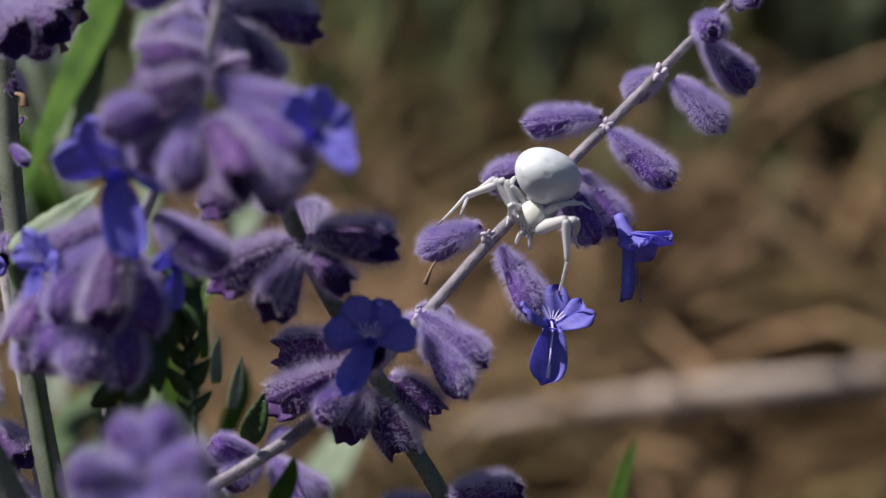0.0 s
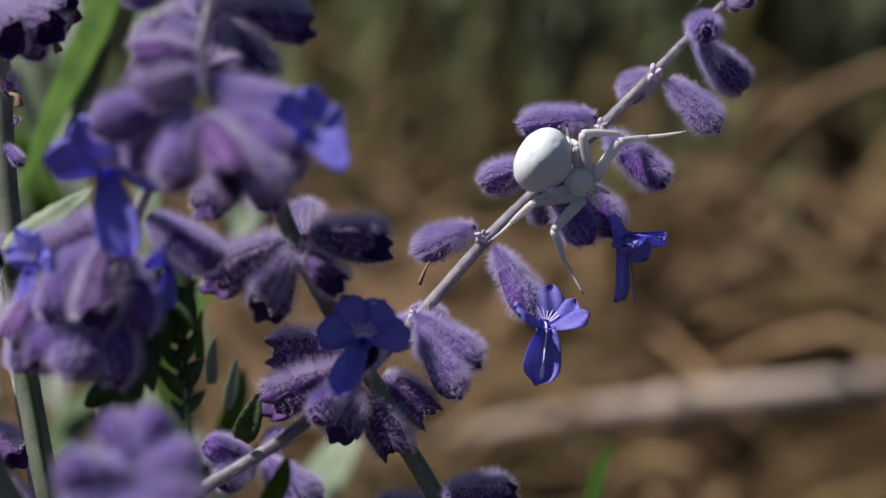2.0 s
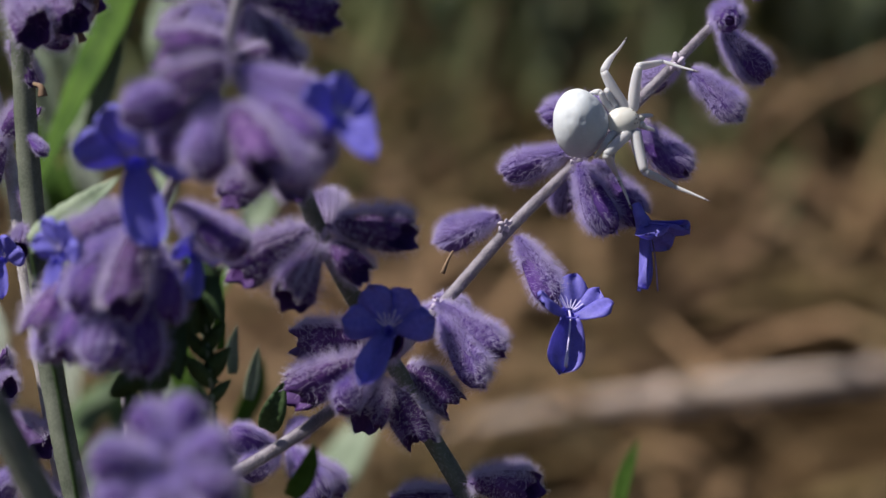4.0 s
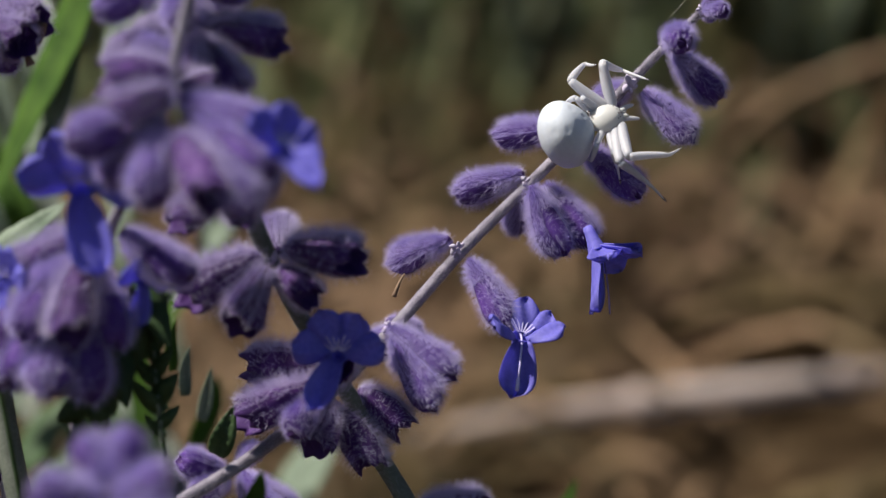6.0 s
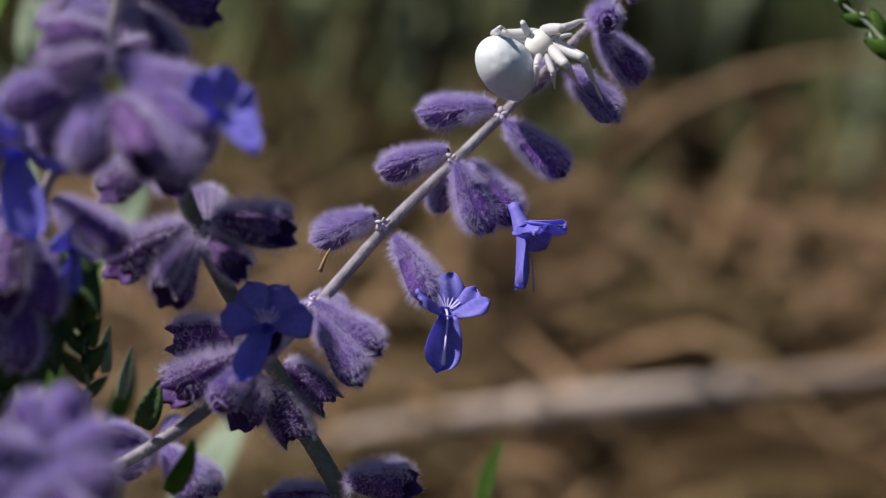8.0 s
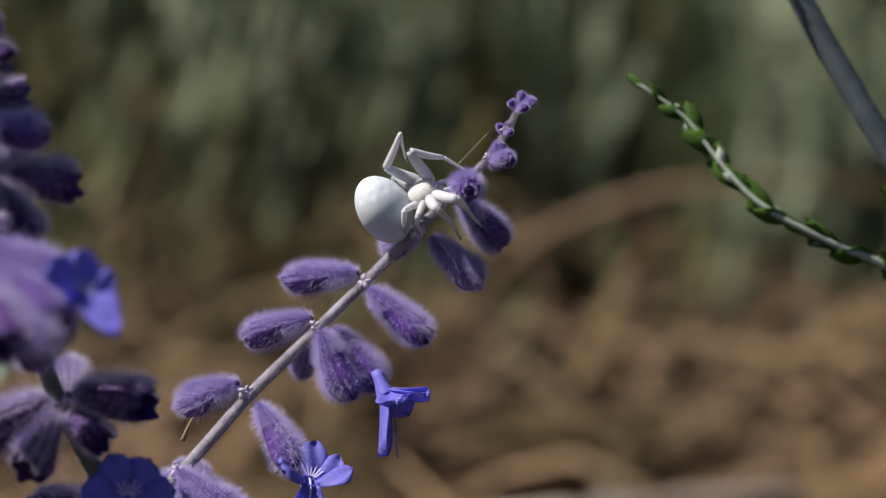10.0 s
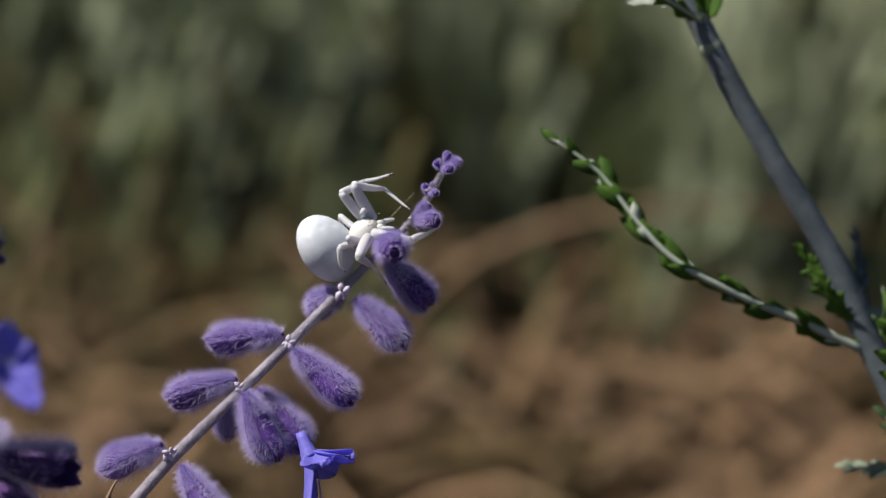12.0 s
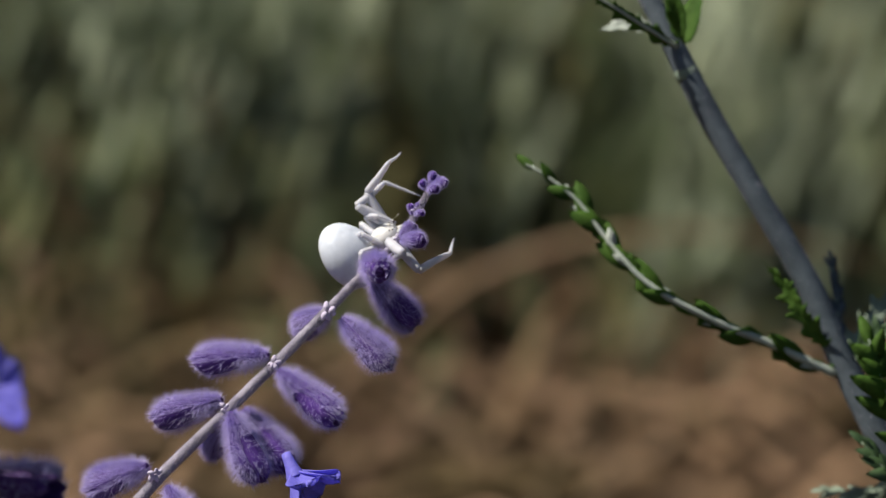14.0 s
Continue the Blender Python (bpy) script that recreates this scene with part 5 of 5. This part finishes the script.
def motions():
    walk(spider, [(t, BASE @ Matrix.Scale(MM, 4) @ body_pose(t) @ Matrix.Scale(1 / MM, 4)) for t in BODY])
    follow_leg("R", 1, [(0, 6.4, 7.6, 1.5, 5.3, -0.4, 2.7), (0.5, 4, 6.3, 1.2, 4, -0.4, 0.6), (1, 4.5, 4.7, 2.3, 1.4, 1.4, -1.1), (1.2, 6.7, 1.8, 6.7, -1, 6.9, -3.4), (1.5, 8.6, -0, 9.7, -2.1, 10.7, -5.1), (2, 11.9, 1.6, 13.4, -1.1, 15.5, -4.9), (2.5, 15.2, 3.6, 16.3, 1.5, 17.2, -0), (3, 16.7, 4.8, 19.4, 1.8, 22.6, -1.5)]
        + [(5.5, 23.5, 10.4, 26.6, 11, 28.5, 12), (6, 22.4, 11.1, 26.7, 11, 28.3, 11.8), (6.5, 23, 13.5, 25.8, 12.7, 28.6, 12.4), (7, 22.9, 15.1, 25.6, 14.3, 29.5, 13.5), (7.5, 23.9, 20, 26.3, 19.9, 28.9, 20.4), (8, 25.1, 18.9, 26.9, 16.5, 28.6, 13.8), (8.5, 26.4, 19.9, 27.9, 18.4, 29.7, 16.1), (9, 26.4, 21.6, 27.9, 19.5, 28.8, 16.9)]
        + [(11.5, 26.9, 23, 29.9, 23.4, 33.1, 23.6), (12, 29.8, 24.1, 32.3, 25, 34.3, 26.2), (12.5, 30.2, 23.5, 32.9, 25.4, 33.4, 27.2), (13, 30.4, 23.2, 33.3, 25.2, 33.3, 27.1), (13.5, 32, 22.7, 35.6, 24.3, 36.1, 26), (14, 33.1, 23.4, 36.8, 25.3, 37.7, 27.2)])
    follow_leg("R", 2, [(0, 5.4, 7.3, 2.6, 5.5, 1.8, 3.6), (0.5, 5.9, 7.1, 4.2, 4.9, 3.8, 2.2), (1, 6, 6.2, 5.2, 4.4, 4.9, 1.7), (1.2, 5.7, 3.9, 5.6, 1.7, 5.6, 0.2), (1.5, 6.5, 3.1, 6.1, 1.4, 5.9, -0.4), (2, 9.6, 4.8, 7.8, 2.8, 5.4, 0.8), (2.5, 13.1, 6, 14, 3.6, 15.4, 0.3), (3, 13.5, 7.2, 14.5, 5.1, 15.3, 2.4)]
        + [(5.5, 19.2, 11, 20.7, 8.3, 22.7, 5.1), (6, 21.5, 10.5, 24.3, 8.4, 26.7, 6.3), (6.5, 22.4, 12.3, 24.9, 10.8, 27.6, 8.8), (7, 22.5, 13.9, 25, 12.5, 28, 10.4), (7.5, 24.5, 17.3, 26.2, 15.2, 28.3, 12.8), (8, 23.3, 18.2, 24.8, 16.8, 26, 15.3), (8.5, 25.8, 19.3, 27, 18.4, 27.9, 17.5), (9, 25.5, 21, 27.3, 19.5, 28.2, 17.2)]
        + [(11.5, 23.8, 21.3, 26.3, 20.1, 28.4, 18.9), (12, 24.6, 22.5, 26.5, 21.3, 28.3, 19.5), (12.5, 26.5, 21.6, 28, 20.1, 29.6, 18.6), (13, 27.6, 22.1, 29.2, 20.3, 30.4, 18.8), (13.5, 28.8, 24.2, 28.2, 22.4, 28.8, 20.6), (14, 30.9, 25.3, 30.3, 24.3, 29.7, 23.7)])
    follow_leg("L", 1, [(0, 12.3, 2.9, 12.9, -1.7, 12, -4.8), (0.5, 14.3, 2.5, 13.5, -1, 12, -4.6), (1, 16, 2.3, 14.9, -0.3, 12.5, -4.5), (1.2, 17.9, 7, 22, 6.2, 25.5, 5.3), (1.5, 19.9, 6.9, 22.8, 5.7, 25.7, 4.1), (2, 19.2, 11.5, 22.3, 11.9, 26.5, 12.5), (2.5, 19, 14.1, 22, 15.4, 26.3, 16.1), (3, 18.8, 16, 22.1, 16.9, 26.1, 16)]
        + [(5.5, 19.4, 20.6, 21.6, 19.9, 24, 18.4), (6, 19.9, 21.1, 22.3, 20.2, 24.9, 19), (6.5, 17.4, 22.3, 19.6, 24.9, 22.4, 25.6), (7, 20.8, 21.9, 22.8, 22, 25.2, 21.7), (7.5, 20.1, 22.8, 22.7, 22.1, 26, 21.1), (8, 22.9, 21.8, 25.6, 23, 29.2, 23.5), (8.5, 22.3, 23.1, 25.2, 23.8, 28.8, 23.7), (9, 22.2, 24.6, 25.5, 24.8, 28.5, 23.4)]
        + [(11.5, 23.2, 29.1, 27.5, 29.3, 30.3, 27.2), (12, 24.3, 30.1, 27.9, 30, 30.4, 27.6), (12.5, 24.6, 30.5, 28.6, 30.8, 30.8, 27.7), (13, 27.9, 32.6, 32.2, 31, 34.4, 28.4), (13.5, 25.8, 31.3, 29.9, 33.5, 33.5, 31.7), (14, 26.1, 30.9, 29.9, 33.3, 33.7, 31.8)])
    follow_leg("L", 2, [(0, 13.4, 2.9, 13.8, 1.2, 14, 0.2), (0.5, 13.6, 5.2, 15.8, 3.4, 17, 1.3), (1, 14.9, 5.6, 16.9, 4.1, 19.3, 1.7), (1.2, 16.7, 8.4, 19.9, 7.9, 23.1, 7.2), (1.5, 15.8, 10.3, 18, 10.9, 21.3, 11), (2, 15.2, 11.9, 19.2, 12.1, 21.7, 11.6), (2.5, 14.3, 13.9, 17.3, 16.6, 19.6, 16.3), (3, 15.1, 15.7, 15.9, 18.1, 17.5, 20.8)]
        + [(5.5, 15.8, 19.1, 18.1, 20.6, 19.3, 20.3), (6, 16.2, 19.2, 18.4, 20.9, 19.3, 20.5), (6.5, 17.1, 20.8, 18.4, 20.5, 20, 20), (7, 16.6, 21.1, 18.1, 20.8, 19.1, 20), (7.5, 16.1, 22.2, 16.9, 21.7, 18.1, 21.1), (8, 15.7, 21.5, 16.7, 21.8, 17.6, 21.9), (8.5, 16.3, 21.9, 16.7, 22.2, 17.3, 22.3), (9, 17.4, 23.1, 17.1, 23.7, 17.8, 23.7)]
        + [(11.5, 22.1, 27.4, 25.1, 28.3, 27.2, 27.9), (12, 23.1, 29.2, 25.8, 30.9, 28.5, 31.5), (12.5, 24.2, 30.2, 26.5, 31.9, 29.4, 32.9), (13, 26.1, 31.9, 29.1, 33.5, 30.7, 34), (13.5, 27.4, 32.9, 29.7, 34.8, 32, 36), (14, 27.5, 32.7, 30, 35.2, 31.7, 36.6)])
    follow_leg("L", 3, [(0, 13.1, 5.4, 14.6, 4.8, 15.9, 4.1), (1.5, 14.6, 9.1, 15.1, 8.5, 15.7, 7.8), (2, 13.9, 10.2, 13.7, 11.9, 13.6, 13.1), (2.5, 14.4, 11.9, 13.8, 13, 13.6, 13.8), (3, 15.1, 14, 14.7, 13.4, 14.2, 12.5)]
        + [(5.5, 17.5, 16.2, 17.2, 15.4, 17.5, 14.9), (6.5, 17.3, 17.9, 17.8, 17.3, 18.4, 16.7), (8, 19.4, 22.4, 20, 21.5, 20.3, 20.6), (8.5, 19.5, 22.5, 20.8, 22.2, 21.7, 21.4), (9, 20.3, 23.3, 21, 22.5, 21.6, 21.8)]
        + [(11.5, 24.1, 25.3, 25.1, 25.9, 26, 26.2), (13, 26.4, 29.1, 27, 28.2, 27.6, 27.6), (13.5, 27.2, 29.2, 28.8, 29.5, 30.7, 28.3), (14, 27.7, 29.3, 29, 29.3, 30.9, 28.7)])
    follow_leg("R", 3, [(0, 7.2, 4.5, 6.9, 3.3, 6.6, 2.4), (3, 13.5, 7.2, 13.7, 6, 14.5, 4.8)]
        + [(5.5, 20.4, 11.3, 20.7, 9.5, 21, 7.7), (6.5, 21.1, 13.2, 22.2, 11.7, 22.9, 10.2), (7, 21.7, 13.9, 22, 12.7, 22, 11.3), (7.5, 23, 17.3, 23.6, 16.4, 23.8, 15.5), (8, 22.4, 17.3, 22.7, 16.4, 23, 15.6), (8.5, 22.9, 18.4, 23.5, 17.2, 24.4, 15.7), (9, 23.1, 19.5, 23.4, 18, 24.3, 16.5)]
        + [(11.5, 23.4, 21.9, 23.2, 20.7, 23.8, 19.5), (12.5, 24.6, 26.2, 25.6, 25, 26.5, 23.8), (13, 24.9, 26.5, 25.8, 25.2, 26.1, 23.3), (13.5, 26.3, 26.4, 26.6, 24.8, 27.3, 23), (14, 25.9, 28, 26.6, 26.8, 27.2, 25.2)])
    for side, s in (("L", -1), ("R", 1)):
        key_leg(side, 4, [(t, Vector((s * 2.9, -2.2, 1.3)), Vector((s * 3.7, -3.4, -0.6)), Vector((s * 2.4, -3.9, -2.1))) for t in (0, 14)])
    home = cut_plant.location.copy()
    walk(cut_plant, [(t, Matrix.Translation(home + TURN @ Vector((x * MM, y * MM, 0)))) for t, x, y in [(0, 8, -2), (6.0, 8, -2), (6.5, -5.2, -3.9), (7.0, 3.2, -5.6), (7.5, 10.1, -7.3), (8.0, 9.6, -6.9), (8.5, 1.9, 1.0), (9.0, 5.7, 1.5), (11.3, 2.5, 1.5), (11.5, 3.8, 2.1), (12.0, 3.1, 1.8), (12.5, -0.0, -0.0), (13.0, 1.4, 0.6), (13.5, 2.4, 1.4), (14.0, 1.9, 1.2)]])
    rest = lone_leaf.location.copy()
    walk(lone_leaf, [(t, Matrix.Translation(rest + TURN @ Vector((x * MM, y * MM, 0)))) for t, x, y in [(0, 0.0, 0.0), (0.5, -0.9, -0.3), (1, -2.5, -0.7), (1.5, -4.8, -0.9), (2, -2.8, 0.2), (2.5, -3.0, -0.7), (3, -1.1, -0.6), (7.0, -4.7, -4.5), (7.5, -3.5, -2.8), (8.0, -2.6, -0.4)] + [(14, -2, -0.5)]])


motions()
